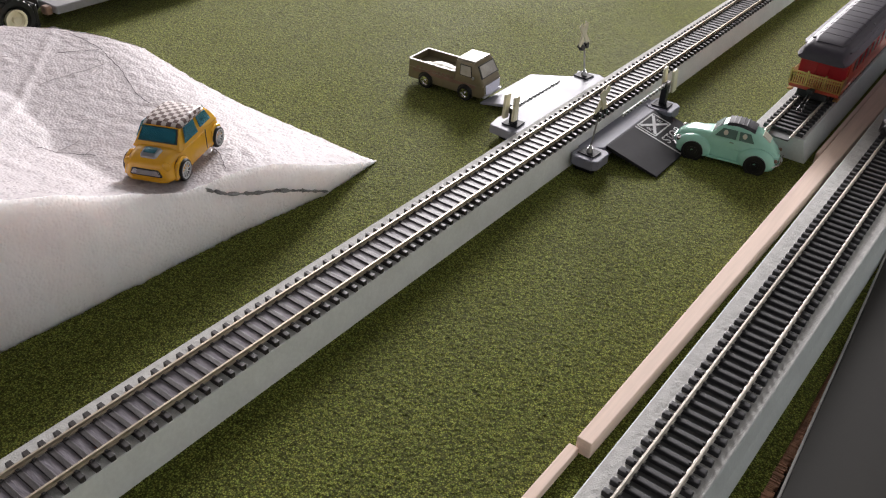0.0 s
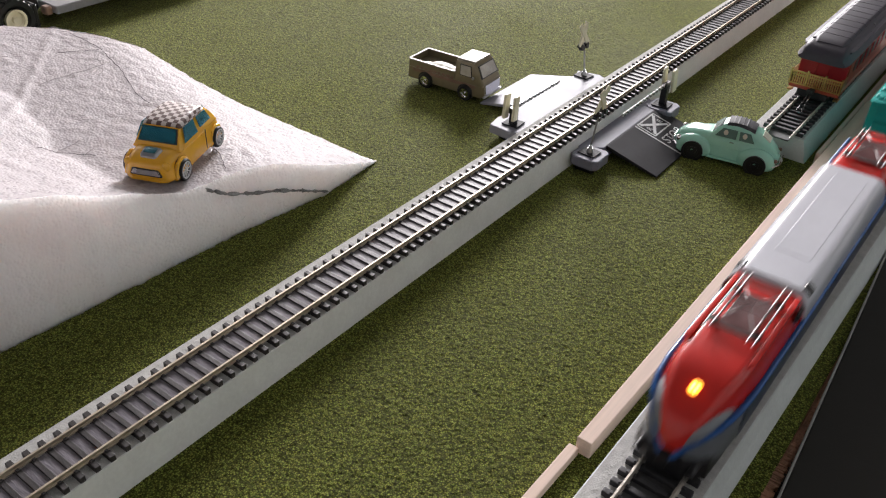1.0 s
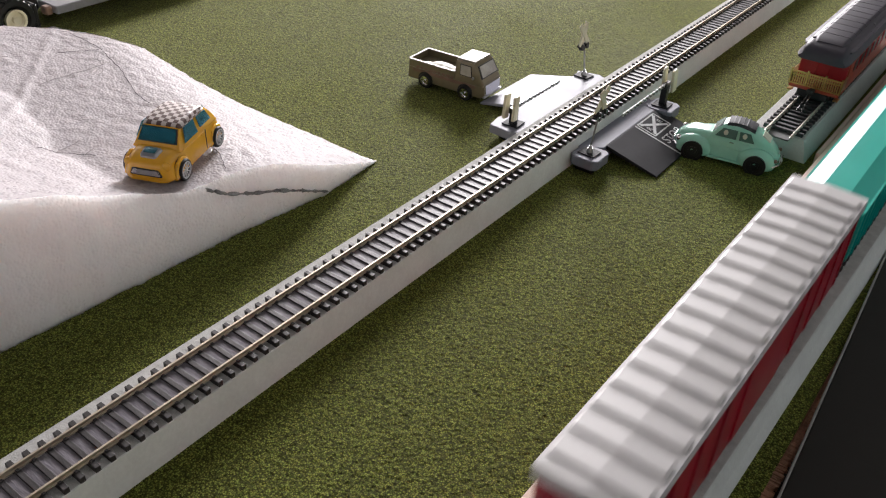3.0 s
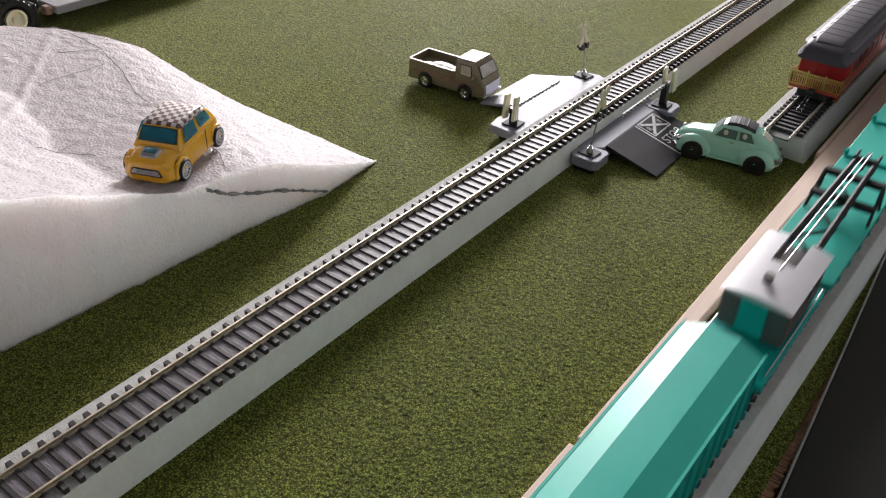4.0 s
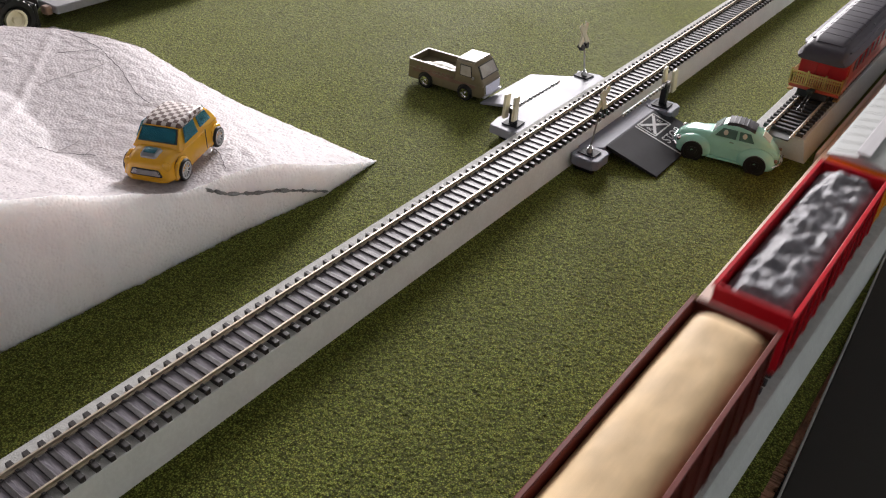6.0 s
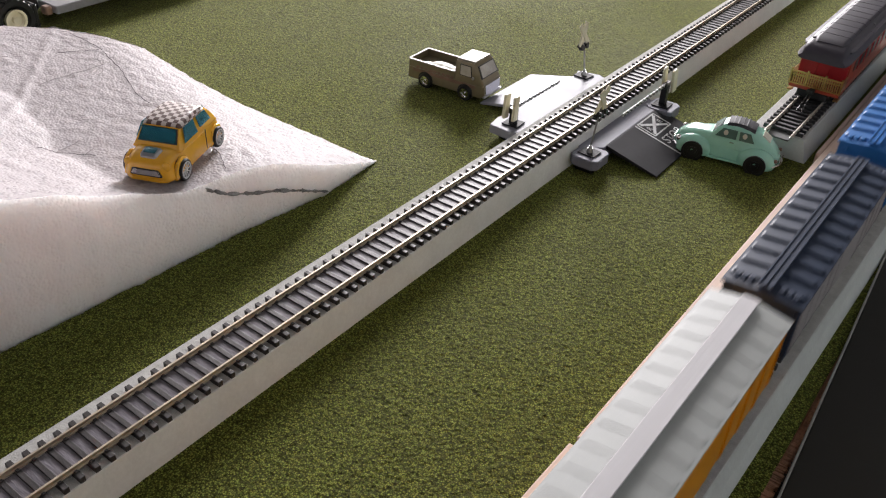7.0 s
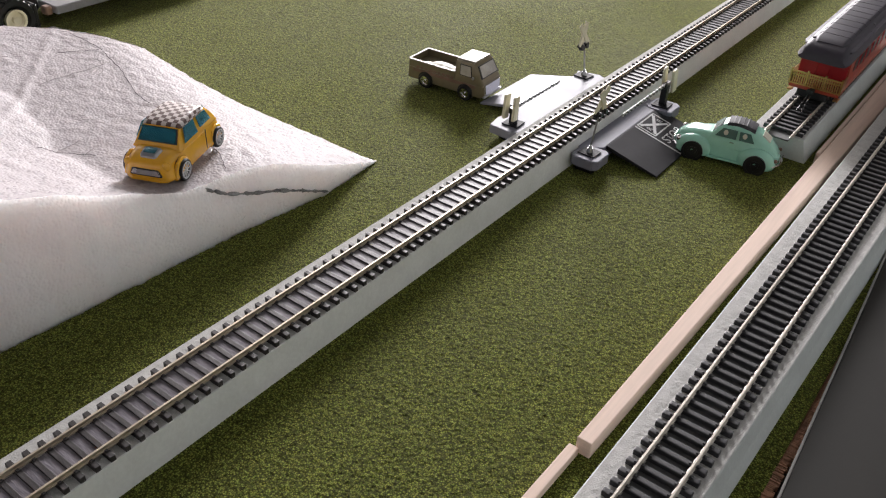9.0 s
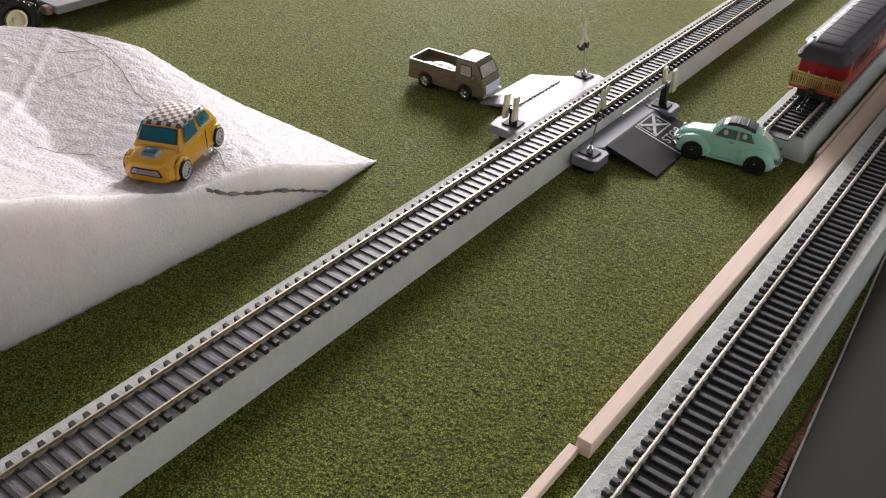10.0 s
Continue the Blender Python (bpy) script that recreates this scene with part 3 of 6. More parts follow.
def crossing_ramp(side, y0, y1, x_edge, x_flat, x_foot, deck_mat, ramp_mat, label, pads):
    r = thing("crossing_ramp", pose(0, 0, 0), label, "crossing ramp", "level crossing ramps")
    bm = bmesh.new()
    if pads:
        prism(bm, [(x_edge, y0 - 0.012), (x_flat, y0 - 0.004), (x_flat, y1 + 0.004), (x_edge, y1 + 0.012)], 0.0, 0.0100, "z")
    else:
        # one long deck that carries gate and signal, on a narrower dark foot
        prism(bm, [(x_edge, y0 - 0.036), (x_edge + side * 0.010, y0 - 0.0405), (x_flat + side * 0.002, y0 - 0.0395), (x_flat + side * 0.004, y0 - 0.028), (x_flat + side * 0.001, y0 - 0.0005), (x_flat, y1 + 0.002), (x_flat + side * 0.003, y1 + 0.012), (x_edge + side * 0.010, y1 + 0.016), (x_edge, y1 + 0.012)], 0.0042, 0.0103, "z")
        part("deck_foot", Box(min(x_edge, x_flat) + 0.003, max(x_edge, x_flat) - 0.003, y0 - 0.035, y1 + 0.010, 0.0, 0.0045), BLACKP, r, smooth=False)
    bmesh.ops.bevel(bm, geom=bm.edges[:], offset=0.0004, segments=1, affect="EDGES")
    part("deck", bm, deck_mat, r, smooth=False)
    prof = [(x_flat, 0.0075), (x_flat, 0.0100), (x_flat + side * 0.001, 0.0099), (x_foot, 0.0012), (x_foot, 0.0002), (x_foot - side * 0.002, 0.0002)]
    bm = prism(bmesh.new(), prof, y0, y1, "y")
    part("ramp_plate", bm, ramp_mat, r, smooth=False)
    for cx, cy in pads:
        bm = prism(bmesh.new(), octagon(cx, cy, 0.0099, 0.003), 0.0040, 0.0105, "z")
        bmesh.ops.bevel(bm, geom=bm.edges[:], offset=0.0005, segments=2, affect="EDGES")
        # Narrow black foot, added for the shade under the overhanging pad.
        part("pad_shade_foot", Box(cx - 0.006, cx + 0.006, cy - 0.006, cy + 0.006, 0.0, 0.0045), BLACKP, r, smooth=False)
        part("signal_pad", bm, MIDGREY, r, smooth=False)
    return r


def crossbuck(m, lean, height, label):
    s = thing("crossing_signal", m, label, "crossing signal", "crossing signals")
    bm = prism(bmesh.new(), [(-0.0062, -0.0045), (0.0052, -0.0055), (0.0060, 0.0045), (-0.0048, 0.0055)], 0.0, 0.0009, "z")
    part("foot_plate", bm, DKGREY, s, smooth=False)
    bm = Rod((0, 0, 0.0009), (0, 0, 0.0035), 0.0021, 12, 0.0017)
    rod(bm, (0, 0, 0.0035), (0, 0, 0.0052), 0.0013, 12, 0.0010)
    part("collar", bm, STEEL, s)
    t = Matrix.Translation((0, 0, 0.004)) @ Euler((radians(lean[1]), radians(lean[0]), 0)).to_matrix().to_4x4()
    part("post", Rod((0, 0, 0), (0, 0, height), 0.00062, 8), STEEL, s, m=t)
    bm = bmesh.new()
    box(bm, -0.0010, 0.0010, -0.0042, 0.0042, height - 0.0005, height + 0.0010, bevel=0.0002)
    for d in (-1, 1):
        rod(bm, (-0.0012, d * 0.0032, height + 0.0012), (0.0016, d * 0.0032, height + 0.0012), 0.0023, 14)
        rod(bm, (0.0014, d * 0.0032, height + 0.0018), (0.0032, d * 0.0032, height + 0.0022), 0.0016, 10)
    part("lamp_bar", bm, BLACKP, s, m=t)
    for d in (-1, 1):
        bm = Box(-0.0006, 0.0006, -0.0023, 0.0023, -0.0095, 0.0095, bevel=0.0003)
        part("crossbuck_arm", bm, CREAM, s, "cream plastic crossbuck arm", m=t @ Matrix.Translation((0.0004 * d, 0, height + 0.0098)) @ Euler((radians(34 * d), 0, 0)).to_matrix().to_4x4())
    return s


def gate(m, reach, tilt, lift, label):
    g = thing("crossing_gate", m, label, "crossing gate", "crossing gates")
    bm = prism(bmesh.new(), [(-0.0055, -0.0055), (0.0060, -0.0045), (0.0055, 0.0060), (-0.0060, 0.0050)], 0.0, 0.0009, "z")
    part("foot_plate", bm, DKGREY, g, smooth=False)
    bm = Box(-0.0022, 0.0022, -0.0024, 0.0024, 0.0009, lift - 0.001, bevel=0.0004)
    box(bm, -0.0016, 0.0016, -0.0044, 0.0034, lift - 0.003, lift + 0.001, bevel=0.0004)
    part("stand", bm, BLACKP, g, smooth=False)
    for d in (-1, 1):
        bm = Box(-0.0011, 0.0011, -0.0028, 0.0028, -0.0080, 0.0090, bevel=0.0008, seg=2)
        part("counterweight", bm, CREAM, g, "cream plastic counterweight paddle", m=pose(d * 0.0036, -0.0045, lift + 0.0015, tilt, 0, 3 * d))
    arm = part("gate_arm", Box(-0.0005, 0.0005, 0.0, reach, -0.0011, 0.0011, bevel=0.0001), WHITEP, g, smooth=False, m=pose(0, 0.002, lift, 0, 0, 0))
    stripe = mesh_of(Box(-0.00058, 0.00058, 0.0, 0.0022, -0.00115, 0.0, bevel=0.0), "stripe", BLACKP)
    y, k = 0.003, 0
    while y < reach - 0.003:
        share("stripe", stripe, arm, pose(0, y, 0.00115 * (k % 2)))
        y, k = y + 0.0024, k + 1
    return g


def crossing():
    near = crossing_ramp(1, 0.4575, 0.5330, 0.0150, 0.0290, 0.0660, MIDGREY, DKGREY, "dark grey plastic crossing ramp with white road markings", [(0.0262, 0.4405), (0.0308, 0.5385)])
    crossing_ramp(-1, 0.4715, 0.5400, -0.0196, -0.0430, -0.0800, GREY_GLARE, GREY_GLARE, "shiny grey plastic crossing ramp, window glare coloured in", [])
    # road markings; u runs along the road edge, v down the slope
    slope = math.atan2(0.0099 - 0.0012, 0.0660 - 0.030)
    m = Matrix.Translation((0.030, 0, 0.0099)) @ Euler((0, slope, 0)).to_matrix().to_4x4()

    def bar(p, q, w):
        p, q = Vector((*p, 0)), Vector((*q, 0))
        d = (q - p).normalized()
        s = Vector((-d.y, d.x, 0)) * w / 2
        return [p - s, p + s, q + s, q - s]
    def paint(p, q, w):
        pts = bar(p, q, w)
        part("road_marking", prism(bmesh.new(), [(a.x, a.y) for a in pts], 0.00002, 0.00016, "z"), WHITEP, near, "worn white painted marking", smooth=False, m=m)
    ya, yb = 0.4985, 0.5225
    paint((0.0005, 0.4958), (0.0362, 0.4958), 0.0013)
    paint((0.0008, ya), (0.0008, yb), 0.0010)
    paint((0.0150, ya), (0.0150, yb), 0.0010)
    paint((0.0008, ya), (0.0150, ya), 0.0010)
    paint((0.0008, yb), (0.0150, yb), 0.0010)
    paint((0.0020, ya + 0.002), (0.0138, yb - 0.002), 0.0022)
    paint((0.0020, yb - 0.002), (0.0138, ya + 0.002), 0.0022)
    for y, v in ((ya + 0.0042, 0.0080), (yb - 0.0042, 0.0080)):
        word("R", 0.0055, near, m @ pose(v + 0.002, y, 0.0001, 0, 0, 90), WHITEP)
    word("STOP", 0.0098, near, m @ pose(0.0255, 0.5110, 0.0001, 0, 0, 90), WHITEP)
    crossbuck(pose(0.0258, 0.4405, 0.0105), (6, 0), 0.0235, "cream crossbuck signal on a leaning steel post")
    crossbuck(pose(-0.0374, 0.5455, 0.0105, 0, 0, 180), (9, 0), 0.0175, "cream crossbuck signal beyond the track")
    gate(pose(-0.0335, 0.4425, 0.0105), 0.056, -4, 0.0115, "lowered black and white gate with cream paddles")
    gate(pose(0.0300, 0.5385, 0.0105, 0, 0, 180), 0.064, -12, 0.0160, "lowered striped gate beside the dark ramp")


# ---------------- toy cars ----------------


def wheel(parent, m, r, w, rim_mat, spokes, rim=0.66, tyre_mat=None, lip=True):
    t = part("wheel", lathe([(r * 0.55, -w / 2), (r * 0.92, -w / 2), (r, -w / 2 + w * 0.15), (r, w / 2 - w * 0.15), (r * 0.92, w / 2), (r * 0.70, w / 2), (r * 0.66, w / 2 - w * 0.12), (r * 0.55, w / 2 - w * 0.2)]), tyre_mat or RUBBER, parent, m=m)
    bm = lathe([(0.0001, w / 2 - w * 0.22), (r * rim * 0.9, w / 2 - w * 0.24)])
    part("hub", bm, BLACKP if spokes else rim_mat, t)
    bm = lathe([(r * rim, w / 2 - w * 0.25), (r * (rim + 0.05), w / 2 + 0.0001), (r * (rim - 0.06), w / 2 + 0.0001), (r * (rim - 0.10), w / 2 - w * 0.22)])
    if spokes:
        for i in range(spokes):
            a = 2 * math.pi * i / spokes
            box(bm, r * 0.08, r * (rim - 0.02), -r * 0.05, r * 0.05, w / 2 - w * 0.22, w / 2 - w * 0.05, m=Matrix.Rotation(a, 4, "Z"))
    rod(bm, (0, 0, w / 2 - w * 0.25), (0, 0, w / 2 + 0.0001), r * 0.16, 10)
    part("rim", bm, rim_mat, t)
    return t


def lathe(prof, n=28):
    """Turn (radius, height) points about z; closed at the axis where the radius is near nought."""
    bm = bmesh.new()
    rows = [[bm.verts.new((r * math.cos(2 * math.pi * i / n), r * math.sin(2 * math.pi * i / n), h)) for i in range(n)] for r, h in prof]
    for a, b in zip(rows, rows[1:]):
        for i in range(n):
            bm.faces.new((a[i], a[(i + 1) % n], b[(i + 1) % n], b[i]))
    if prof[0][0] > 0.0002 and prof[-1][0] > 0.0002 and len(prof) > 4:
        for i in range(n):
            bm.faces.new((rows[-1][i], rows[-1][(i + 1) % n], rows[0][(i + 1) % n], rows[0][i]))
    return bm


def four_wheels(car, xs, half, r, w, rim_mat, spokes, rim=0.66, arch=None, deep=0.0):
    for x in xs:
        for s in (-1, 1):
            m = Matrix.Translation((x, s * (half - w / 2 + 0.0004), r)) @ Euler((radians(-90 * s), 0, 0)).to_matrix().to_4x4()
            wheel(car, m, r, w, rim_mat, spokes, rim)
            if arch:
                # Solid black disc stands in for the shade inside the open arch.
                bm = Rod((x, s * (half - 0.004), r + 0.0004), (x, s * (half + 0.00005 - deep), r + 0.0004), arch, 28)
                part("arch_shade", bm, BLACKP, car)


def rounded(ob, levels=2):
    """Soften a skinned body, so that its corners flow."""
    sub = ob.modifiers.new("soften", "SUBSURF")
    sub.levels = sub.render_levels = levels
    return ob


def mini_car(m):
    c = thing("toy_car", m, "yellow toy hatchback with checkered roof on foam", "toy car")
    st = [(0.0304, 0.0080, 0.0074, 0.0044, 0.0092, 0.0030), (0.0300, 0.0110, 0.0098, 0.0036, 0.0116, 0.0040), (0.0285, 0.0130, 0.0114, 0.0030, 0.0134, 0.0046), (0.0255, 0.0142, 0.0124, 0.0028, 0.0147, 0.0050),
          (0.0200, 0.0149, 0.0128, 0.0028, 0.0157, 0.0052), (0.0140, 0.0149, 0.0132, 0.0028, 0.0164, 0.0050), (0.0060, 0.0147, 0.0138, 0.0028, 0.0172, 0.0040),
          (-0.0100, 0.0147, 0.0138, 0.0028, 0.0176, 0.0040), (-0.0200, 0.0149, 0.0136, 0.0030, 0.0174, 0.0048), (-0.0250, 0.0144, 0.0126, 0.0033, 0.0165, 0.0052), (-0.0280, 0.0128, 0.0110, 0.0040, 0.0146, 0.0048), (-0.0292, 0.0100, 0.0088, 0.0052, 0.0120, 0.0036)]
    rounded(part("body", loft(bmesh.new(), [(x, ring(a, b, z0, z1, r, 5)) for x, a, b, z0, z1, r in st]), YELLOW, c), 1)
    stg = []
    for x, zt, wtop in ((0.0176, 0.0150, 0.0130), (0.0168, 0.0162, 0.0128), (0.0160, 0.0174, 0.0126), (0.0128, 0.0218, 0.0117), (0.0106, 0.0242, 0.0111), (0.0080, 0.0252, 0.0109), (-0.0010, 0.0260, 0.0108), (-0.0110, 0.0258, 0.0108), (-0.0165, 0.0247, 0.0110), (-0.0205, 0.0210, 0.0118), (-0.0232, 0.0170, 0.0124), (-0.0240, 0.0150, 0.0126)):
        stg.append((x, ring(0.0135, wtop, 0.0140, zt, 0.0028, 4)))
    rounded(part("cabin", loft(bmesh.new(), stg), YELLOW, c), 1)
    rs = []
    for x, zt, w in ((0.0102, 0.02475, 0.0092), (0.0094, 0.02535, 0.0099), (0.0070, 0.0259, 0.0103), (-0.0005, 0.0267, 0.0105), (-0.0100, 0.0265, 0.0104), (-0.0148, 0.0255, 0.0100), (-0.0164, 0.0245, 0.0092)):
        rs.append((x, ring(w + 0.0006, w, 0.0232, zt, 0.0026, 5)))
    part("roof", loft(bmesh.new(), rs), CHECK, c, "roof printed with brown and cream checks")
    ws = [(0.0166, -0.0120, 0.0171), (0.0166, 0.0120, 0.0171), (0.0110, 0.0105, 0.0243), (0.0110, -0.0105, 0.0243)]
    part("windscreen_frame", panel(bmesh.new(), ws, 0.04, 0.96, 0.07, 0.96, 0.0002), BLACKP, c, "black windscreen rubber")
    part("windscreen", panel(bmesh.new(), ws, 0.065, 0.935, 0.11, 0.92, 0.0005), TINT, c, "blue tinted windscreen")
    rw = [(-0.0238, 0.0118, 0.0172), (-0.0238, -0.0118, 0.0172), (-0.0176, -0.0104, 0.0240), (-0.0176, 0.0104, 0.0240)]
    part("rear_window", panel(bmesh.new(), rw, 0.1, 0.9, 0.15, 0.9, 0.0004), TINT, c)
    for s in (-1, 1):
        q = [(-0.0206, s * 0.01375, 0.0168), (0.0150, s * 0.01375, 0.0168), (0.0100, s * 0.0112, 0.0250), (-0.0160, s * 0.0112, 0.0250)]
        if s > 0:
            q = [q[1], q[0], q[3], q[2]]
        sp = ((0.07, 0.45, 0.06, 0.88), (0.56, 0.90, 0.16, 0.86)) if s > 0 else ((0.10, 0.44, 0.16, 0.86), (0.55, 0.93, 0.06, 0.88))
        for u0, u1, v0, v1 in sp:
            part("side_window", panel(bmesh.new(), q, u0, u1, v0, v1, 0.0003), TINT, c, "blue tinted window")
        part("door_handle", Box(-0.0048, -0.0022, s * 0.0147 - 0.0003, s * 0.0147 + 0.0003, 0.0146, 0.0151, bevel=0.0001), YELLOW, c)
        part("door_seam", Box(-0.0072, -0.0070, s * 0.01468 - 0.0002, s * 0.01468 + 0.0002, 0.0050, 0.0160), BLACKP, c, "thin dark door gap", smooth=False)
    part("grille_recess", loft(bmesh.new(), [(0.0288, ring(0.0092, 0.0084, 0.0056, 0.0101, 0.0020)), (0.0304, ring(0.0088, 0.0080, 0.0058, 0.0099, 0.0019))]), BLACKP, c, "dark grille surround")
    g = part("grille", loft(bmesh.new(), [(0.0298, ring(0.0082, 0.0075, 0.0062, 0.0095, 0.0015)), (0.0306, ring(0.0079, 0.0072, 0.0064, 0.0093, 0.0014))]), CHROME, c, "chrome radiator grille")
    for i in range(4):
        part("grille_bar", Box(0.0305, 0.0308, -0.0050, 0.0050, 0.0067 + i * 0.0006, 0.0069 + i * 0.0006), STEEL, g, smooth=False)
    for s in (-1, 1):
        part("fog_lamp", Rod((0.0302, s * 0.0061, 0.0079), (0.0310, s * 0.0061, 0.0079), 0.0011, 12), CHROME, g)
    part("bonnet_scoop", loft(bmesh.new(), [(0.0268, ring(0.0040, 0.0034, 0.0128, 0.0151, 0.0006)), (0.0255, ring(0.0050, 0.0044, 0.0132, 0.0160, 0.0008)), (0.0205, ring(0.0054, 0.0048, 0.0145, 0.0168, 0.0008)), (0.0195, ring(0.0046, 0.0040, 0.0145, 0.0166, 0.0007))]), STEEL, c, "grey bonnet scoop with blue glass")
    part("scoop_glass", Box(-0.0020, 0.0020, -0.0031, 0.0031, -0.0004, 0.0005, bevel=0.0004, seg=2), TINT, c, m=pose(0.0230, 0, 0.01655, 0, 9, 0))
    for s in (-1, 1):
        bm = bmesh.new()
        bmesh.ops.create_uvsphere(bm, u_segments=16, v_segments=10, radius=0.0024, matrix=Matrix.Translation((0.0278, s * 0.0103, 0.0112)) @ Matrix.Diagonal((0.7, 1, 1, 1)))
        part("headlight", bm, YELLOW, c)
        for x in (0.0190, -0.0190):
            part("wheel_flare", loft(bmesh.new(), [(x - 0.0072, ring(0.001, 0.0006, 0.0030, 0.0060, 0.0004)), (x - 0.0048, ring(0.0018, 0.0009, 0.0045, 0.0114, 0.0006)), (x, ring(0.0022, 0.0010, 0.0070, 0.0132, 0.0008)), (x + 0.0048, ring(0.0018, 0.0009, 0.0045, 0.0114, 0.0006)), (x + 0.0072, ring(0.001, 0.0006, 0.0030, 0.0060, 0.0004))]), YELLOW, c, m=pose(0, s * 0.0138, 0))
    part("bumper", loft(bmesh.new(), [(0.0270, ring(0.0122, 0.0118, 0.0028, 0.0050, 0.0008)), (0.0292, ring(0.0112, 0.0108, 0.0028, 0.0052, 0.0008)), (0.0306, ring(0.0088, 0.0084, 0.0030, 0.0050, 0.0008))]), YELLOW, c)
    four_wheels(c, (0.0190, -0.0190), 0.0158, 0.0058, 0.0042, WHITEP, 10, 0.74, 0.0061, 0.0012)
    return c


def beetle_car(m):
    c = thing("toy_car", m, "mint green rounded toy car with black ragtop", "toy car")
    st = []
    for x, w0, w1, z0, z1, r in ((0.0340, 0.0030, 0.0022, 0.0070, 0.0098, 0.0012), (0.0325, 0.0056, 0.0044, 0.0050, 0.0126, 0.003), (0.0298, 0.0072, 0.0058, 0.0040, 0.0148, 0.004), (0.0240, 0.0084, 0.0070, 0.0038, 0.0168, 0.0045), (0.0170, 0.0096, 0.0084, 0.0035, 0.0180, 0.0045),
                                 (0.0115, 0.0106, 0.0098, 0.0035, 0.0186, 0.004), (0.0, 0.0110, 0.0105, 0.0035, 0.0186, 0.0035), (-0.0130, 0.0108, 0.0100, 0.0035, 0.0182, 0.004), (-0.0220, 0.0092, 0.0078, 0.0038, 0.0165, 0.005), (-0.0290, 0.0074, 0.0056, 0.0045, 0.0130, 0.004), (-0.0328, 0.0048, 0.0036, 0.0060, 0.0095, 0.002)):
        st.append((x, ring(w0, w1, z0, z1, r, 5)))
    part("body", loft(bmesh.new(), st), MINT, c)
    st = []
    for x, w0, w1, z1, r in ((0.0118, 0.0100, 0.0096, 0.0180, 0.002), (0.0105, 0.0104, 0.0096, 0.0200, 0.003), (0.0068, 0.0106, 0.0088, 0.0242, 0.004), (0.0030, 0.0107, 0.0084, 0.0264, 0.0045), (-0.0040, 0.0107, 0.0083, 0.0273, 0.0045), (-0.0110, 0.0106, 0.0082, 0.0264, 0.005), (-0.0180, 0.0104, 0.0078, 0.0238, 0.0055), (-0.0240, 0.0098, 0.0068, 0.0200, 0.005), (-0.0290, 0.0084, 0.0050, 0.0155, 0.004), (-0.0318, 0.0064, 0.0035, 0.0115, 0.003)):
        st.append((x, ring(w0, w1, 0.0100, z1, r, 6)))
    part("cabin", loft(bmesh.new(), st), MINT, c)
    # folding roof
    st = [(x, ring(0.0068, 0.0064, z - 0.002, z + 0.0004, 0.0012, 3)) for x, z in ((0.0030, 0.0266), (-0.0010, 0.0273), (-0.0060, 0.0274), (-0.0110, 0.0266), (-0.0150, 0.0253))]
    rag = part("ragtop", loft(bmesh.new(), st), RAGTOP, c, "black ribbed folding roof")
    for i, (x, z) in enumerate(((0.0022, 0.0273), (-0.0006, 0.0279), (-0.0034, 0.0281), (-0.0062, 0.0280), (-0.0090, 0.0277), (-0.0118, 0.0269))):
        part("fold", Rod((x, -0.0062, z - 0.0007), (x, 0.0062, z - 0.0007), 0.0006, 8), RAGTOP, rag)
    ws = [(0.0112, -0.0092, 0.0188), (0.0112, 0.0092, 0.0188), (0.0048, 0.0074, 0.0258), (0.0048, -0.0074, 0.0258)]
    part("windscreen", panel(bmesh.new(), ws, 0.08, 0.92, 0.10, 0.88, 0.0006), CLEARG, c, "clear windscreen")
    rw = [(-0.0250, 0.0042, 0.0190), (-0.0250, -0.0042, 0.0190), (-0.0196, -0.0042, 0.0228), (-0.0196, 0.0042, 0.0228)]
    part("rear_window", panel(bmesh.new(), rw, 0.0, 1.0, 0.0, 1.0, 0.0004), TAN, c, "pale oval rear window")
    for s in (-1, 1):
        q = [(-0.0180, s * 0.01065, 0.0176), (0.0104, s * 0.01075, 0.0180), (0.0048, s * 0.0092, 0.0252), (-0.0132, s * 0.0090, 0.0248)]
        if s > 0:
            q = [q[1], q[0], q[3], q[2]]
        sp = ((0.05, 0.53, 0.08, 0.88), (0.60, 0.95, 0.10, 0.86)) if s > 0 else ((0.05, 0.40, 0.10, 0.86), (0.47, 0.95, 0.08, 0.88))
        for u0, u1, v0, v1 in sp:
            w = part("side_window", panel(bmesh.new(), q, u0, u1, v0, v1, 0.0004), GLASSMINT, c, "window with cream seats behind")
            um, vm = (u0 * 0.6 + u1 * 0.4 if s > 0 else u0 * 0.4 + u1 * 0.6), v0 + 0.34
            a4, b4, c4, d4 = [Vector(p) for p in q]
            mid = (a4 * (1 - um) + b4 * um) * (1 - vm) + (d4 * (1 - um) + c4 * um) * vm
            bm = bmesh.new()
            bmesh.ops.create_uvsphere(bm, u_segments=14, v_segments=10, radius=1.0, matrix=Matrix.Translation(mid) @ Matrix.Diagonal((0.0017, 0.0006, 0.0027, 1)))
            part("seat_back", bm, TAN, w, "cream seat back seen through", smooth=True)
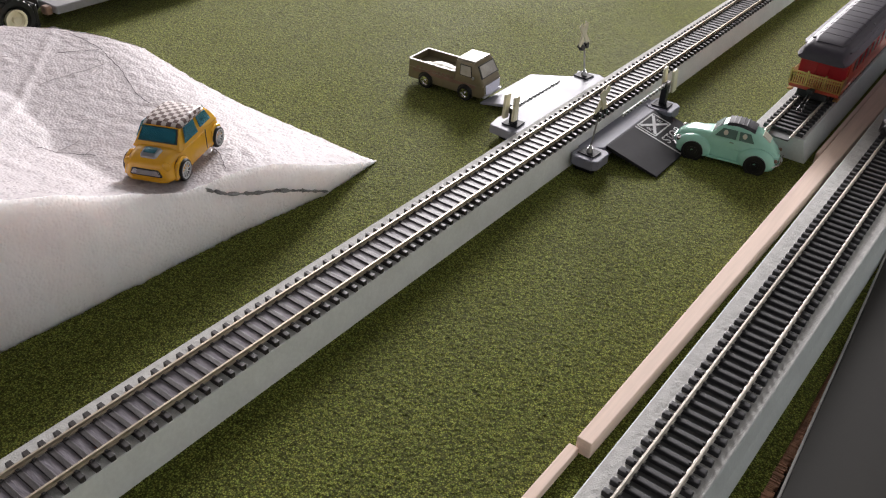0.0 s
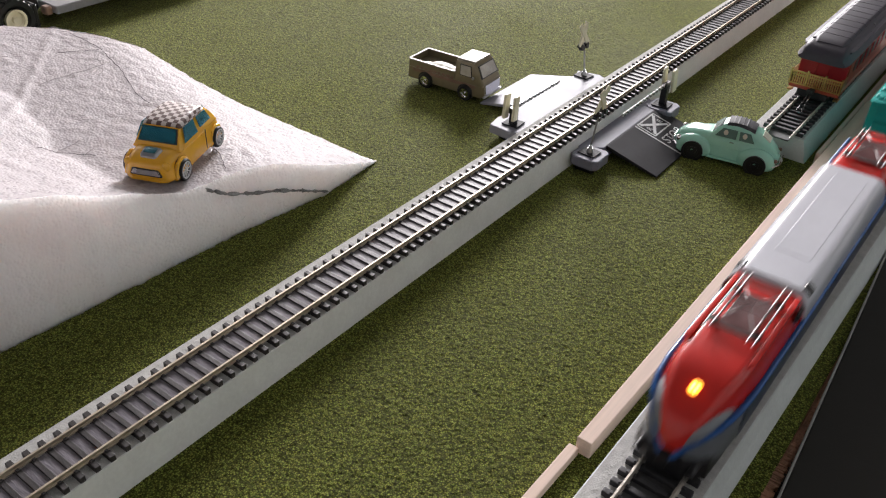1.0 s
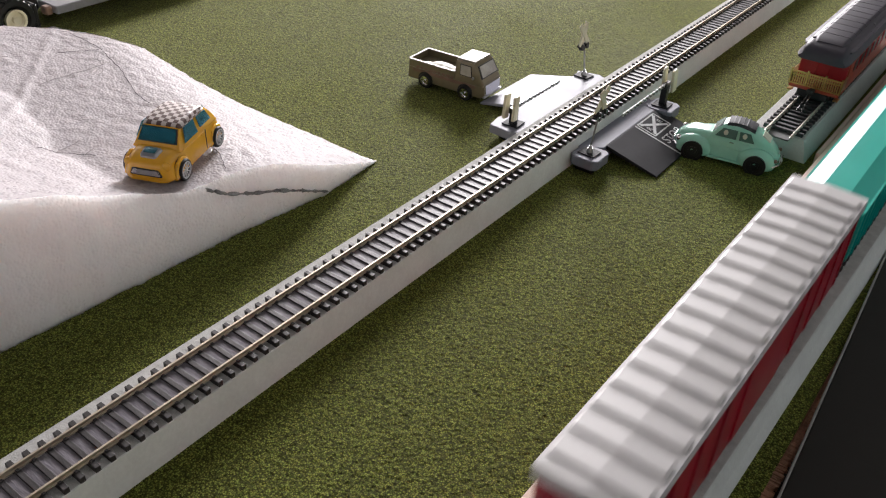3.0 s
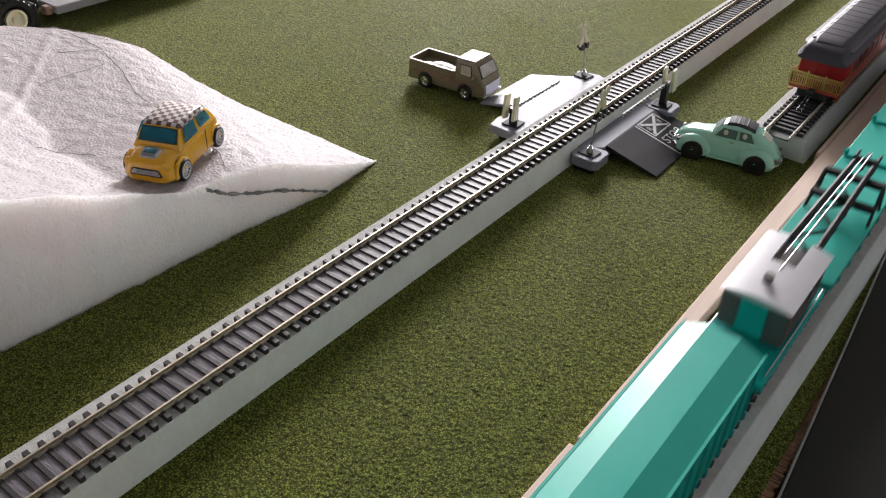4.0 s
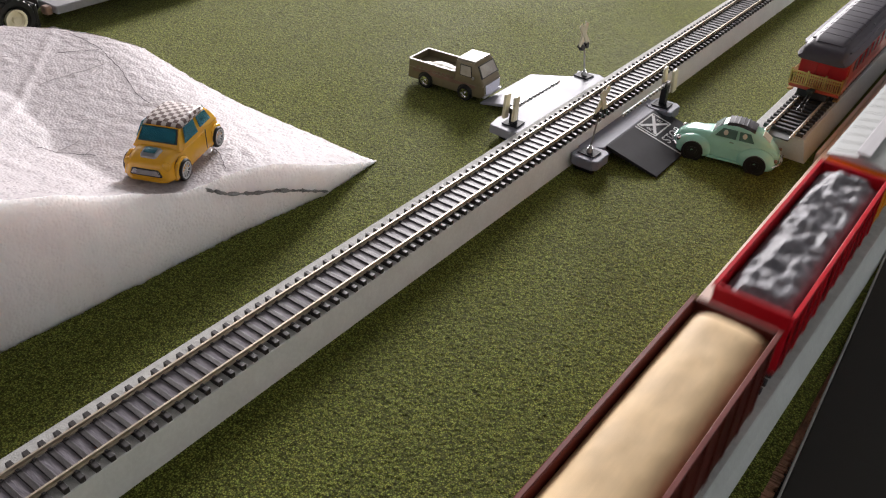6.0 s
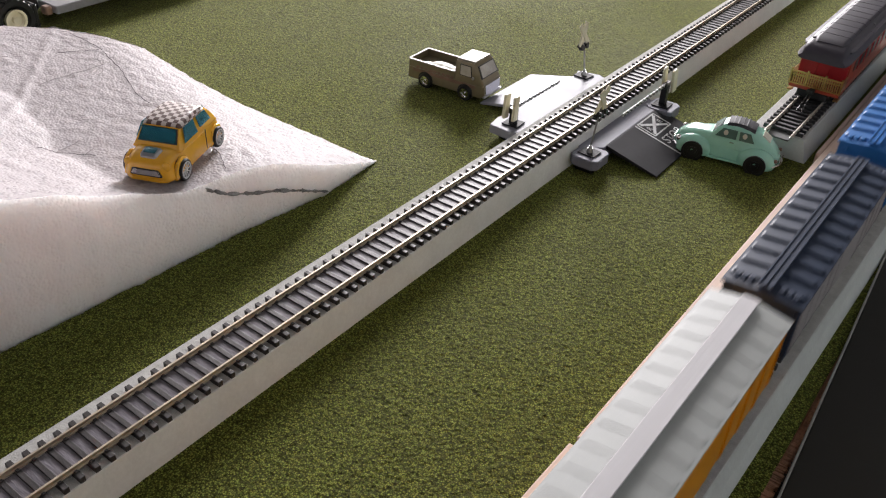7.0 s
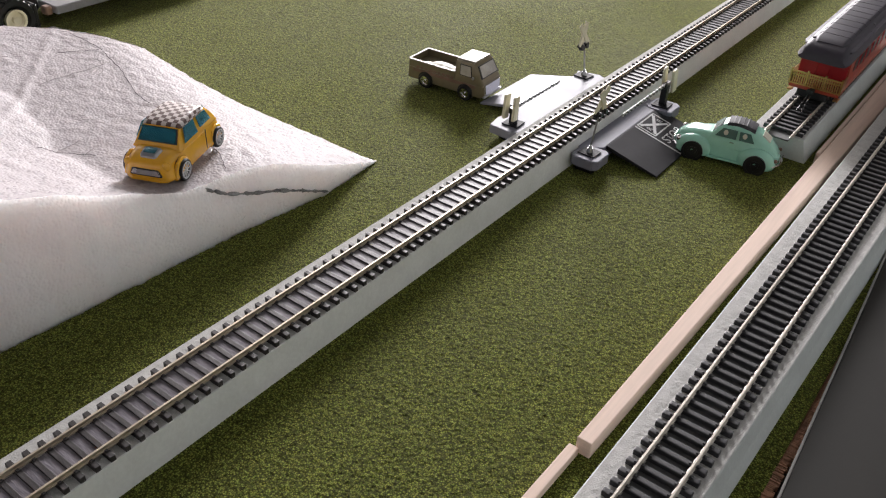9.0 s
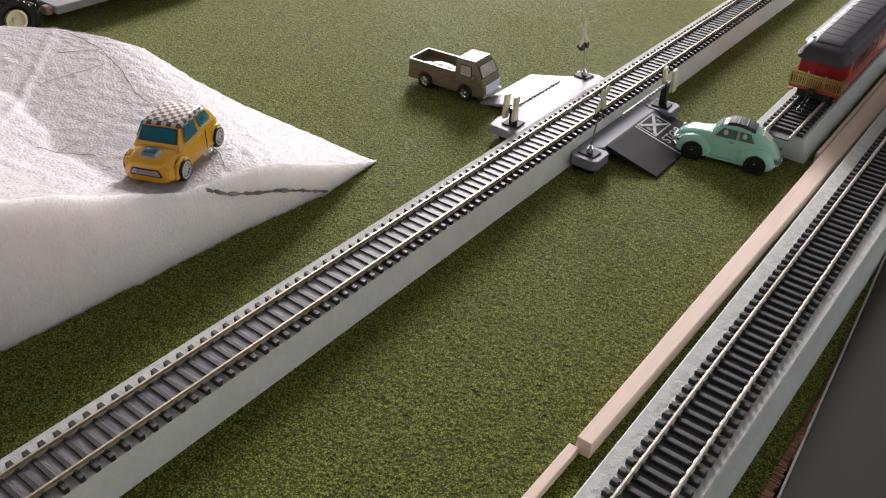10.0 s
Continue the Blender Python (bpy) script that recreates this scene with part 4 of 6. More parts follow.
    # bulging wings over the wheels
    for x, hx in ((0.0200, 0.0118), (-0.0200, 0.0122)):
        for s in (-1, 1):
            bm = bmesh.new()
            bmesh.ops.create_uvsphere(bm, u_segments=28, v_segments=16, radius=1.0)
            for v in list(bm.verts):
                if v.co.z < -0.45:
                    v.co.z = -0.45
            bmesh.ops.transform(bm, matrix=Matrix.Translation((x + 0.0003, s * 0.0092, 0.0066)) @ Matrix.Diagonal((hx, 0.0056, 0.0088, 1)), verts=bm.verts[:])
            part("wing", bm, MINT, c)
            # Black disc painted in for the shade of the hollow under the wing.
            part("arch_shade", Rod((x, s * 0.0090, 0.0054), (x, s * 0.01475, 0.0054), 0.0070, 28), BLACKP, c)
            hm = bmesh.new()
            if x > 0:
                bmesh.ops.create_uvsphere(hm, u_segments=14, v_segments=10, radius=0.0022, matrix=Matrix.Translation((0.0306, s * 0.0098, 0.0108)))
                part("headlight", hm, CHROME, c)
            else:
                bmesh.ops.create_uvsphere(hm, u_segments=12, v_segments=8, radius=0.0013, matrix=Matrix.Translation((-0.0315, s * 0.0095, 0.0098)))
                part("tail_lamp", hm, MAROON_STRIPE, c)
    for s in (-1, 1):
        part("running_board", Box(-0.0110, 0.0110, s * 0.0118 - 0.0014, s * 0.0118 + 0.0014, 0.0032, 0.0042, bevel=0.0003), MINT, c)
        part("door_handle", Box(-0.0040, -0.0015, s * 0.0111 - 0.0003, s * 0.0111 + 0.0003, 0.0160, 0.0165), CHROME, c)
    for x, sg in ((0.0350, 1), (-0.0345, -1)):
        bm = bmesh.new()
        pts = [(x - sg * 0.0045 * abs(k / 6) ** 2.2, k / 6 * 0.0118, 0.0062) for k in range(-6, 7)]
        for p, q in zip(pts, pts[1:]):
            rod(bm, p, q, 0.0007, 8)
        for k in (-1, 1):
            rod(bm, (x - sg * 0.0005, k * 0.005, 0.0050), (x - sg * 0.0005, k * 0.005, 0.0085), 0.0007, 8)
        rod(bm, (x - sg * 0.0008, -0.0052, 0.0085), (x - sg * 0.0008, 0.0052, 0.0085), 0.0005, 8)
        part("bumper", bm, CHROME, c, "chrome bumper")
    four_wheels(c, (0.0200, -0.0200), 0.0146, 0.0058, 0.0042, BLACKP, 0, 0.5)
    return c


def pickup_truck(m):
    c = thing("toy_pickup", m, "olive bronze toy pickup with open load bed", "toy pickup")
    st = [(-0.0315, 0.0112, 0.0108, 0.0045, 0.0110, 0.001), (-0.0308, 0.0124, 0.0120, 0.0040, 0.0132, 0.0012), (0.0200, 0.0126, 0.0122, 0.0038, 0.0134, 0.0012), (0.0290, 0.0124, 0.0120, 0.0038, 0.0134, 0.0016), (0.0312, 0.0108, 0.0106, 0.0045, 0.0126, 0.0016)]
    part("chassis_body", loft(bmesh.new(), [(x, ring(a, b, z0, z1, r)) for x, a, b, z0, z1, r in st]), BRONZE, c)
    st = [(0.0080, ring(0.0123, 0.0108, 0.0120, 0.0262, 0.0016)), (0.0095, ring(0.0124, 0.0110, 0.0120, 0.0272, 0.0018)), (0.0215, ring(0.0124, 0.0110, 0.0120, 0.0274, 0.0018)), (0.0240, ring(0.0124, 0.0108, 0.0120, 0.0264, 0.002)), (0.0290, ring(0.0123, 0.0116, 0.0120, 0.0172, 0.002)), (0.0306, ring(0.0116, 0.0108, 0.0120, 0.0150, 0.0015))]
    part("cab", loft(bmesh.new(), st), BRONZE, c)
    part("cab_roof", loft(bmesh.new(), [(0.0082, ring(0.0108, 0.0100, 0.0262, 0.0276, 0.0008)), (0.0222, ring(0.0108, 0.0100, 0.0262, 0.0279, 0.0008))]), BRONZE_WORN_LIT, c, "worn bronze roof skin, window sheen coloured in")
    ws = [(0.0291, -0.0114, 0.0170), (0.0291, 0.0114, 0.0170), (0.0243, 0.0102, 0.0258), (0.0243, -0.0102, 0.0258)]
    part("window_seal", panel(bmesh.new(), ws, 0.02, 0.98, 0.02, 0.96, 0.0004), BLACKP, c, "black window rubber")
    part("windscreen", panel(bmesh.new(), ws, 0.07, 0.93, 0.08, 0.90, 0.0006), CABGLASS, c, "clear shiny windscreen")
    part("front_plate", panel(bmesh.new(), [(0.0316, -0.0100, 0.0050), (0.0316, 0.0100, 0.0050), (0.0310, 0.0108, 0.0140), (0.0310, -0.0108, 0.0140)], 0.04, 0.96, 0.05, 0.9, 0.0005), CHROME, c, "silvery flat nose panel")
    for s in (-1, 1):
        q = [(0.0105, s * 0.0121, 0.0165), (0.0262, s * 0.0121, 0.0165), (0.0235, s * 0.0112, 0.0255), (0.0105, s * 0.0112, 0.0255)]
        if s > 0:
            q = [q[1], q[0], q[3], q[2]]
        part("window_seal", panel(bmesh.new(), q, *((0.08, 0.74) if s < 0 else (0.26, 0.92)), 0.05, 0.92, 0.0002), BLACKP, c)
        part("side_window", panel(bmesh.new(), q, *((0.12, 0.70) if s < 0 else (0.30, 0.88)), 0.10, 0.87, 0.0004), CABGLASS, c, "side window with cream interior behind")
        part("bed_wall", Box(-0.0306, 0.0085, s * 0.0116 - 0.0008, s * 0.0116 + 0.0008, 0.0125, 0.0178, bevel=0.0004), BRONZE, c)
        part("bed_rail", Box(-0.0308, 0.0080, s * 0.0117 - 0.0010, s * 0.0117 + 0.0010, 0.0177, 0.0183, bevel=0.0003), BRONZE_WORN_LIT, c, "pale worn top edge")
        part("side_stripe", Box(-0.0270, 0.0250, s * 0.01256 - 0.0001, s * 0.01256 + 0.0001, 0.0100, 0.0122), MAROON_STRIPE, c, "faded reddish side stripe")
        part("mirror", Box(0.0225, 0.0240, s * 0.0132 - 0.0008, s * 0.0132 + 0.0008, 0.0165, 0.0185, bevel=0.0003), STEEL, c)
    part("tailgate", Box(-0.0312, -0.0298, -0.0116, 0.0116, 0.0125, 0.0178, bevel=0.0004), BRONZE, c)
    part("tailgate_edge", Box(-0.0313, -0.0296, -0.0118, 0.0118, 0.0177, 0.0183, bevel=0.0003), BRONZE_WORN_LIT, c)
    bm = bmesh.new()
    bmesh.ops.create_uvsphere(bm, u_segments=24, v_segments=12, radius=1.0, matrix=Matrix.Translation((-0.0080, -0.002, 0.0130)) @ Matrix.Diagonal((0.013, 0.0080, 0.0030, 1)))
    for v in bm.verts:
        v.co.z += 0.0012 * noise.noise(v.co * 260)
    part("load_moulding", bm, TAN, c, "pale moulded load in the bed")
    rnd = random.Random(9)
    for k in range(9):
        x = -0.024 + k * 0.0036
        part("print_mark", Box(x, x + rnd.uniform(0.0018, 0.0032), -0.01272, -0.01250, 0.0128 + rnd.uniform(-0.0004, 0.0004), 0.0146, bevel=0.0001), MAROON_STRIPE, c, "faded worn print bar", smooth=False)
    part("bumper", Box(0.0306, 0.0326, -0.0120, 0.0120, 0.0042, 0.0058, bevel=0.0006), STEEL, c)
    part("rear_bumper", Box(-0.0326, -0.0308, -0.0115, 0.0115, 0.0045, 0.0060, bevel=0.0005), STEEL, c)
    four_wheels(c, (0.0170, -0.0160), 0.0134, 0.0052, 0.0036, CHROME, 0, 0.60, 0.0060, 0.0006)
    return c


BEDGREY = mat("dull_grey_metal", (0.22, 0.22, 0.23), 0.5, var=0.15)


def big_wheel_truck():
    c = thing("toy_truck", pose(-0.4555, 0.3200, 0.0, 0, 0, 90), "black big-wheeled toy truck with grey trailer bed", "toy truck")
    for x, s in ((0.0, -1), (0.0, 1), (-0.09, -1), (-0.09, 1)):
        m = Matrix.Translation((x, s * 0.028, 0.0168)) @ Euler((radians(-90 * s), 0, 0)).to_matrix().to_4x4()
        w = wheel(c, m, 0.0168, 0.016, CREAM, 0, 0.47)
        lug = mesh_of(Box(0.0158, 0.0174, -0.0012, 0.0012, -0.008, 0.008, bevel=0.0003), "tread_lug", RUBBER)
        for i in range(22):
            share("tread_lug", lug, w, Matrix.Rotation(2 * math.pi * i / 22, 4, "Z") @ Euler((0.25, 0, 0)).to_matrix().to_4x4())
        part("hub_nut", Rod((0, 0, 0.004), (0, 0, 0.0072), 0.0022, 12), BLACKP, w, "black centre nut")
    part("chassis", Box(-0.115, 0.030, -0.020, 0.020, 0.014, 0.030, bevel=0.002), BLACKP, c, smooth=False)
    part("cab_body", loft(bmesh.new(), [(-0.11, ring(0.022, 0.018, 0.030, 0.055, 0.006)), (-0.02, ring(0.022, 0.018, 0.030, 0.058, 0.006)), (0.02, ring(0.022, 0.018, 0.028, 0.042, 0.006))]), BLACKP, c)
    part("mud_flap", Box(0.0150, 0.0185, -0.036, -0.020, 0.006, 0.026, bevel=0.001), BLACKP, c, smooth=False)
    part("tail_block", Box(0.0250, 0.0310, -0.036, -0.028, 0.014, 0.021, bevel=0.001), MAROON_STRIPE, c, "dull red tail block", smooth=False)
    part("flat_bed", Box(0.0330, 0.20, -0.0380, 0.040, 0.0135, 0.0200, bevel=0.0008), BEDGREY, c, "grey flat trailer bed", smooth=False)
    part("bed_leg", Box(0.15, 0.165, -0.02, 0.02, 0.0, 0.0137, bevel=0.001), BLACKP, c, smooth=False)


# ---------------- parked coach ----------------
COACH_RED = mat("orange_red_paint", (0.42, 0.055, 0.025), 0.35, var=0.12, coat=0.2)
COACH_END = mat("deep_red_paint", (0.44, 0.016, 0.026), 0.35, var=0.12, coat=0.2)
COACH_ROOF = mat("charcoal_roof", (0.052, 0.047, 0.062), 0.52, specular=0.4, var=0.15, bump=0.15)
BRASS = mat("brassy_gold", (0.50, 0.30, 0.11), 0.32, metal=0.9, var=0.2)


def coach():
    c = thing("passenger_coach", pose(SIDING_X + 0.0002, 0.597, -0.0012) @ Matrix.Diagonal((1.06, 1.0, 1.06, 1.0)), "orange-red passenger coach with charcoal roof on siding", "railway coach")
    L = 0.22
    part("body", Box(-0.0158, 0.0158, 0.0130, L, 0.029, 0.0475, bevel=0.0005), COACH_RED, c, smooth=False)
    part("end_wall", Box(-0.0150, 0.0150, 0.0122, 0.0131, 0.0295, 0.0475), COACH_END, c, "deep red end wall", smooth=False)
    part("end_door", Box(-0.0040, 0.0040, 0.0117, 0.0123, 0.0300, 0.0455, bevel=0.0003), COACH_END, c, smooth=False)
    part("underframe", Box(-0.0160, 0.0160, 0.0005, L, 0.0265, 0.0292, bevel=0.0004), COACH_RED, c, smooth=False)
    for i in range(12):
        y = 0.024 + i * 0.0158
        for s in (-1, 1):
            w = part("window", Box(s * 0.0158 - 0.0003, s * 0.0158 + 0.0003, y, y + 0.0085, 0.0375, 0.0455, bevel=0.0002), BLACKP, c, "dark window", smooth=False)
            part("pillar", Box(s * 0.0160 - 0.0003, s * 0.0160 + 0.0003, y + 0.0106, y + 0.0122, 0.0365, 0.0465), COACH_END, c, smooth=False)
    # roof: rounded, with shaped end
    st = []
    for y, w, z in ((-0.0035, 0.0125, 0.0510), (-0.0025, 0.0150, 0.0530), (0.0010, 0.0165, 0.0555), (0.0070, 0.0170, 0.0575), (0.0140, 0.0170, 0.0582), (L + 0.004, 0.0170, 0.0582)):
        st.append((y, ring(w, w * 0.86, 0.0470, z, 0.0080, 6)))
    roof = part("roof", loft(bmesh.new(), st, "y"), COACH_ROOF, c, "charcoal ribbed roof")
    st = [(0.0060, ring(0.0148, 0.0090, 0.0540, 0.0576, 0.0034, 6)), (0.0110, ring(0.0160, 0.0104, 0.0540, 0.0597, 0.0050, 6)), (L, ring(0.0160, 0.0104, 0.0540, 0.0597, 0.0050, 6))]
    part("clerestory", loft(bmesh.new(), st, "y"), COACH_ROOF, roof)
    for i in range(14):
        y = 0.020 + i * 0.0125
        bm = bmesh.new()
        pts = [(a, b) for a, b in ring(0.01615, 0.01055, 0.0540, 0.0599, 0.0051, 6)]
        loft(bm, [(y - 0.0003, pts), (y + 0.0003, pts)], "y")
        part("roof_rib", bm, COACH_ROOF, roof)
    part("vent", Box(-0.0120, -0.0085, 0.0098, 0.0130, 0.0555, 0.0580, bevel=0.0003), BLACKP, roof)
    part("vent", Box(0.0090, 0.0125, 0.0700, 0.0735, 0.0550, 0.0575, bevel=0.0003), BLACKP, roof)
    # platform and brass railing
    part("platform", Box(-0.0162, 0.0162, -0.0010, 0.0125, 0.0262, 0.0285, bevel=0.0004), COACH_RED, c, smooth=False)
    rail = part("railing", Box(-0.0163, 0.0163, -0.0010, 0.0002, 0.0366, 0.0376, bevel=0.0002), BRASS, c, "ornate brassy platform railing", smooth=False)
    part("rail_foot", Box(-0.0163, 0.0163, -0.0010, 0.0002, 0.0285, 0.0293), BRASS, rail, smooth=False)
    part("rail_mid", Box(-0.0163, 0.0163, -0.0008, 0.0000, 0.0347, 0.0352), BRASS, rail, smooth=False)
    bar = mesh_of(Box(-0.00035, 0.00035, -0.0007, 0.0, 0.0290, 0.0368), "bar", BRASS)
    for i in range(23):
        if i not in (7, 15):
            share("bar", bar, rail, pose(-0.0157 + i * 0.00143, 0, 0))
    post = mesh_of(Box(-0.0007, 0.0007, -0.0012, 0.0004, 0.0285, 0.0388, bevel=0.0002), "post", BRASS)
    for x in (-0.0161, -0.0057, 0.0057, 0.0161):
        share("post", post, rail, pose(x, 0, 0))
    for s in (-1, 1):
        part("side_rail", Box(s * 0.0160 - 0.0004, s * 0.0160 + 0.0004, -0.0005, 0.0125, 0.0362, 0.0374), BRASS, rail, smooth=False)
        part("side_panel", Box(s * 0.0160 - 0.0003, s * 0.0160 + 0.0003, 0.0005, 0.0125, 0.0290, 0.0350), BRASS, rail, smooth=False)
    part("bogie_frame", Box(-0.0110, 0.0110, 0.006, 0.050, 0.0205, 0.0265, bevel=0.001), TRUCKM, c, "black bogie frame", smooth=False)
    part("end_block", Box(-0.0100, 0.0100, -0.0005, 0.0075, 0.0212, 0.0264, bevel=0.0006), TRUCKM, c, "black block under the platform", smooth=False)
    for s in (-1, 1):
        part("step", Box(s * 0.0150 - 0.0016, s * 0.0150 + 0.0016, 0.0000, 0.0060, 0.0232, 0.0242, bevel=0.0002), BRASS, c, "brassy step", smooth=False)
    bogie(c, 0.030)
    bogie(c, L - 0.030)
    coupler(c, -0.0015, -1, True)


TRUCKM = mat("black_bogie_plastic", (0.015, 0.015, 0.016), 0.45, var=0.2)


def bogie(parent, y):
    b = part("bogie", Box(-0.010, 0.010, y - 0.003, y + 0.003, 0.0235, 0.0285, bevel=0.0005), TRUCKM, parent, smooth=False)
    for s in (-1, 1):
        bm = prism(bmesh.new(), [(y - 0.0145, 0.0230), (y - 0.0125, 0.0275), (y + 0.0125, 0.0275), (y + 0.0145, 0.0230), (y + 0.0100, 0.0222), (y + 0.004, 0.0245), (y - 0.004, 0.0245), (y - 0.0100, 0.0222)], s * 0.0122 - 0.001, s * 0.0122 + 0.001, "x")
        part("side_frame", bm, TRUCKM, b, smooth=False)
        for d in (-1, 1):
            bm = Rod((s * 0.0070, y + d * 0.0105, 0.0250), (s * 0.0097, y + d * 0.0105, 0.0250), 0.0050, 20)
            part("wheel", bm, STEEL, b)
    return b


def coupler(parent, y, way, hook=False):
    bm = Box(-0.0016, 0.0016, min(y, y + way * 0.005), max(y, y + way * 0.005), 0.0268, 0.0288, bevel=0.0003)
    box(bm, -0.0024, 0.0020, y + way * 0.005 - 0.0014, y + way * 0.005 + 0.0014, 0.0262, 0.0294, bevel=0.0004)
    if hook:
        for s in (-1, 1):
            rod(bm, (s * 0.0006, y - 0.004, 0.0268), (s * 0.0016, y - 0.024, 0.0206), 0.0005, 6)
    return part("coupler", bm, TRUCKM, parent, smooth=False)

# ---------------- the train ----------------
TEAL = mat("teal_plastic", (0.008, 0.34, 0.31), 0.45, var=0.08, bump=0.05, specular=0.15)
TEAL_PALE = mat("pale_teal_walk", (0.22, 0.55, 0.57), 0.45, var=0.08, bump=0.1, specular=0.25)
TEAL_LIGHT = mat("light_teal_plastic", (0.012, 0.39, 0.315), 0.42, var=0.06, bump=0.04, specular=0.5)
WHITE_ROOF = mat("white_roof_plastic", (0.55, 0.545, 0.575), 0.5, var=0.06, bump=0.06, specular=0.25)
WHITE_WALK = mat("white_walkway", (0.56, 0.555, 0.575), 0.45, specular=0.3, var=0.05, scale=900, bump=0.3, stretch=(1, 0.02, 1))
CREAM_ROOF = mat("offwhite_roof", (0.56, 0.55, 0.55), 0.45, var=0.06, bump=0.06)
GREEN_WHITE = mat("greenish_white_roof", (0.41, 0.43, 0.425), 0.5, var=0.06, bump=0.06, specular=0.25)
REDBOX = mat("crimson_plastic", (0.34, 0.010, 0.028), 0.3, var=0.1, bump=0.05)
BROWNSIDE = mat("dark_side", (0.10, 0.085, 0.085), 0.45, var=0.15)
GOND = mat("black_gondola", (0.008, 0.011, 0.030), 0.55, var=0.3, bump=0.12, specular=0.2)
MAROON = mat("maroon_hopper", (0.14, 0.025, 0.018), 0.38, var=0.15, bump=0.08)
TANLOAD = mat("tan_load", (0.68, 0.50, 0.29), 0.66, var=0.2, scale=260, bump=0.15, bump_scale=160, bdist=0.0008, specular=0.3)
REDG = mat("bright_red_plastic", (0.55, 0.008, 0.02), 0.3, var=0.08, bump=0.04)
COAL = mat("grey_coal_load", (0.14, 0.14, 0.16), 0.5, var=0.4, scale=500, bump=0.9, bdist=0.0008)
ORANGE = mat("orange_plastic", (0.80, 0.33, 0.012), 0.34, var=0.08, bump=0.05)
SLATE = mat("dark_slate_plastic", (0.032, 0.046, 0.080), 0.48, var=0.1, bump=0.06, specular=0.22)
BLUE = mat("bright_blue_plastic", (0.030, 0.155, 0.44), 0.38, var=0.08, bump=0.05, specular=0.3)
PALESIDE = mat("pale_side_print", (0.42, 0.40, 0.41), 0.35, var=0.1)
CABOOSE = mat("dark_petrol_plastic", (0.034, 0.090, 0.155), 0.5, var=0.1, bump=0.06, specular=0.3)
WALKBAR = mat("pale_walk_bar", (0.22, 0.26, 0.32), 0.35, var=0.1)
LOCO_RED = mat("loco_red", (0.60, 0.025, 0.020), 0.25, var=0.06, coat=0.4, bump=0.02)
LOCO_WHITE = mat("loco_white", (0.60, 0.615, 0.67), 0.25, var=0.04, coat=0.3, bump=0.02)
LOCO_SILVER = mat("loco_silver", (0.22, 0.24, 0.26), 0.35, var=0.06, metal=0.3)
PANTO_BASE = mat("dark_red_brown_base", (0.13, 0.035, 0.035), 0.45, var=0.3)
PANTO = mat("pantograph_metal", (0.26, 0.23, 0.23), 0.5, metal=0.5, var=0.2)
LOCO_BLUE = mat("loco_blue", (0.010, 0.085, 0.30), 0.28, var=0.06)
LOCO_NAVY = mat("loco_navy", (0.012, 0.020, 0.060), 0.3, var=0.1)
HEADLAMP = mat("lit_amber_headlamp", (0.9, 0.45, 0.05), 0.3, var=0.0, bump=0, emit=((1.0, 0.36, 0.03), 3.0))
HEADCORE = mat("lit_headlamp_core", (1.0, 0.7, 0.2), 0.3, var=0.0, bump=0, emit=((1.0, 0.60, 0.12), 8.0))


def run_gear(c, L, inset=0.022, frame=TRUCKM):
    part("underframe", Box(-0.0125, 0.0125, 0.001, L - 0.001, 0.0275, 0.0312), frame, c, smooth=False)
    bogie(c, inset)
    bogie(c, L - inset)
    coupler(c, 0.0, -1)
    coupler(c, L, 1)


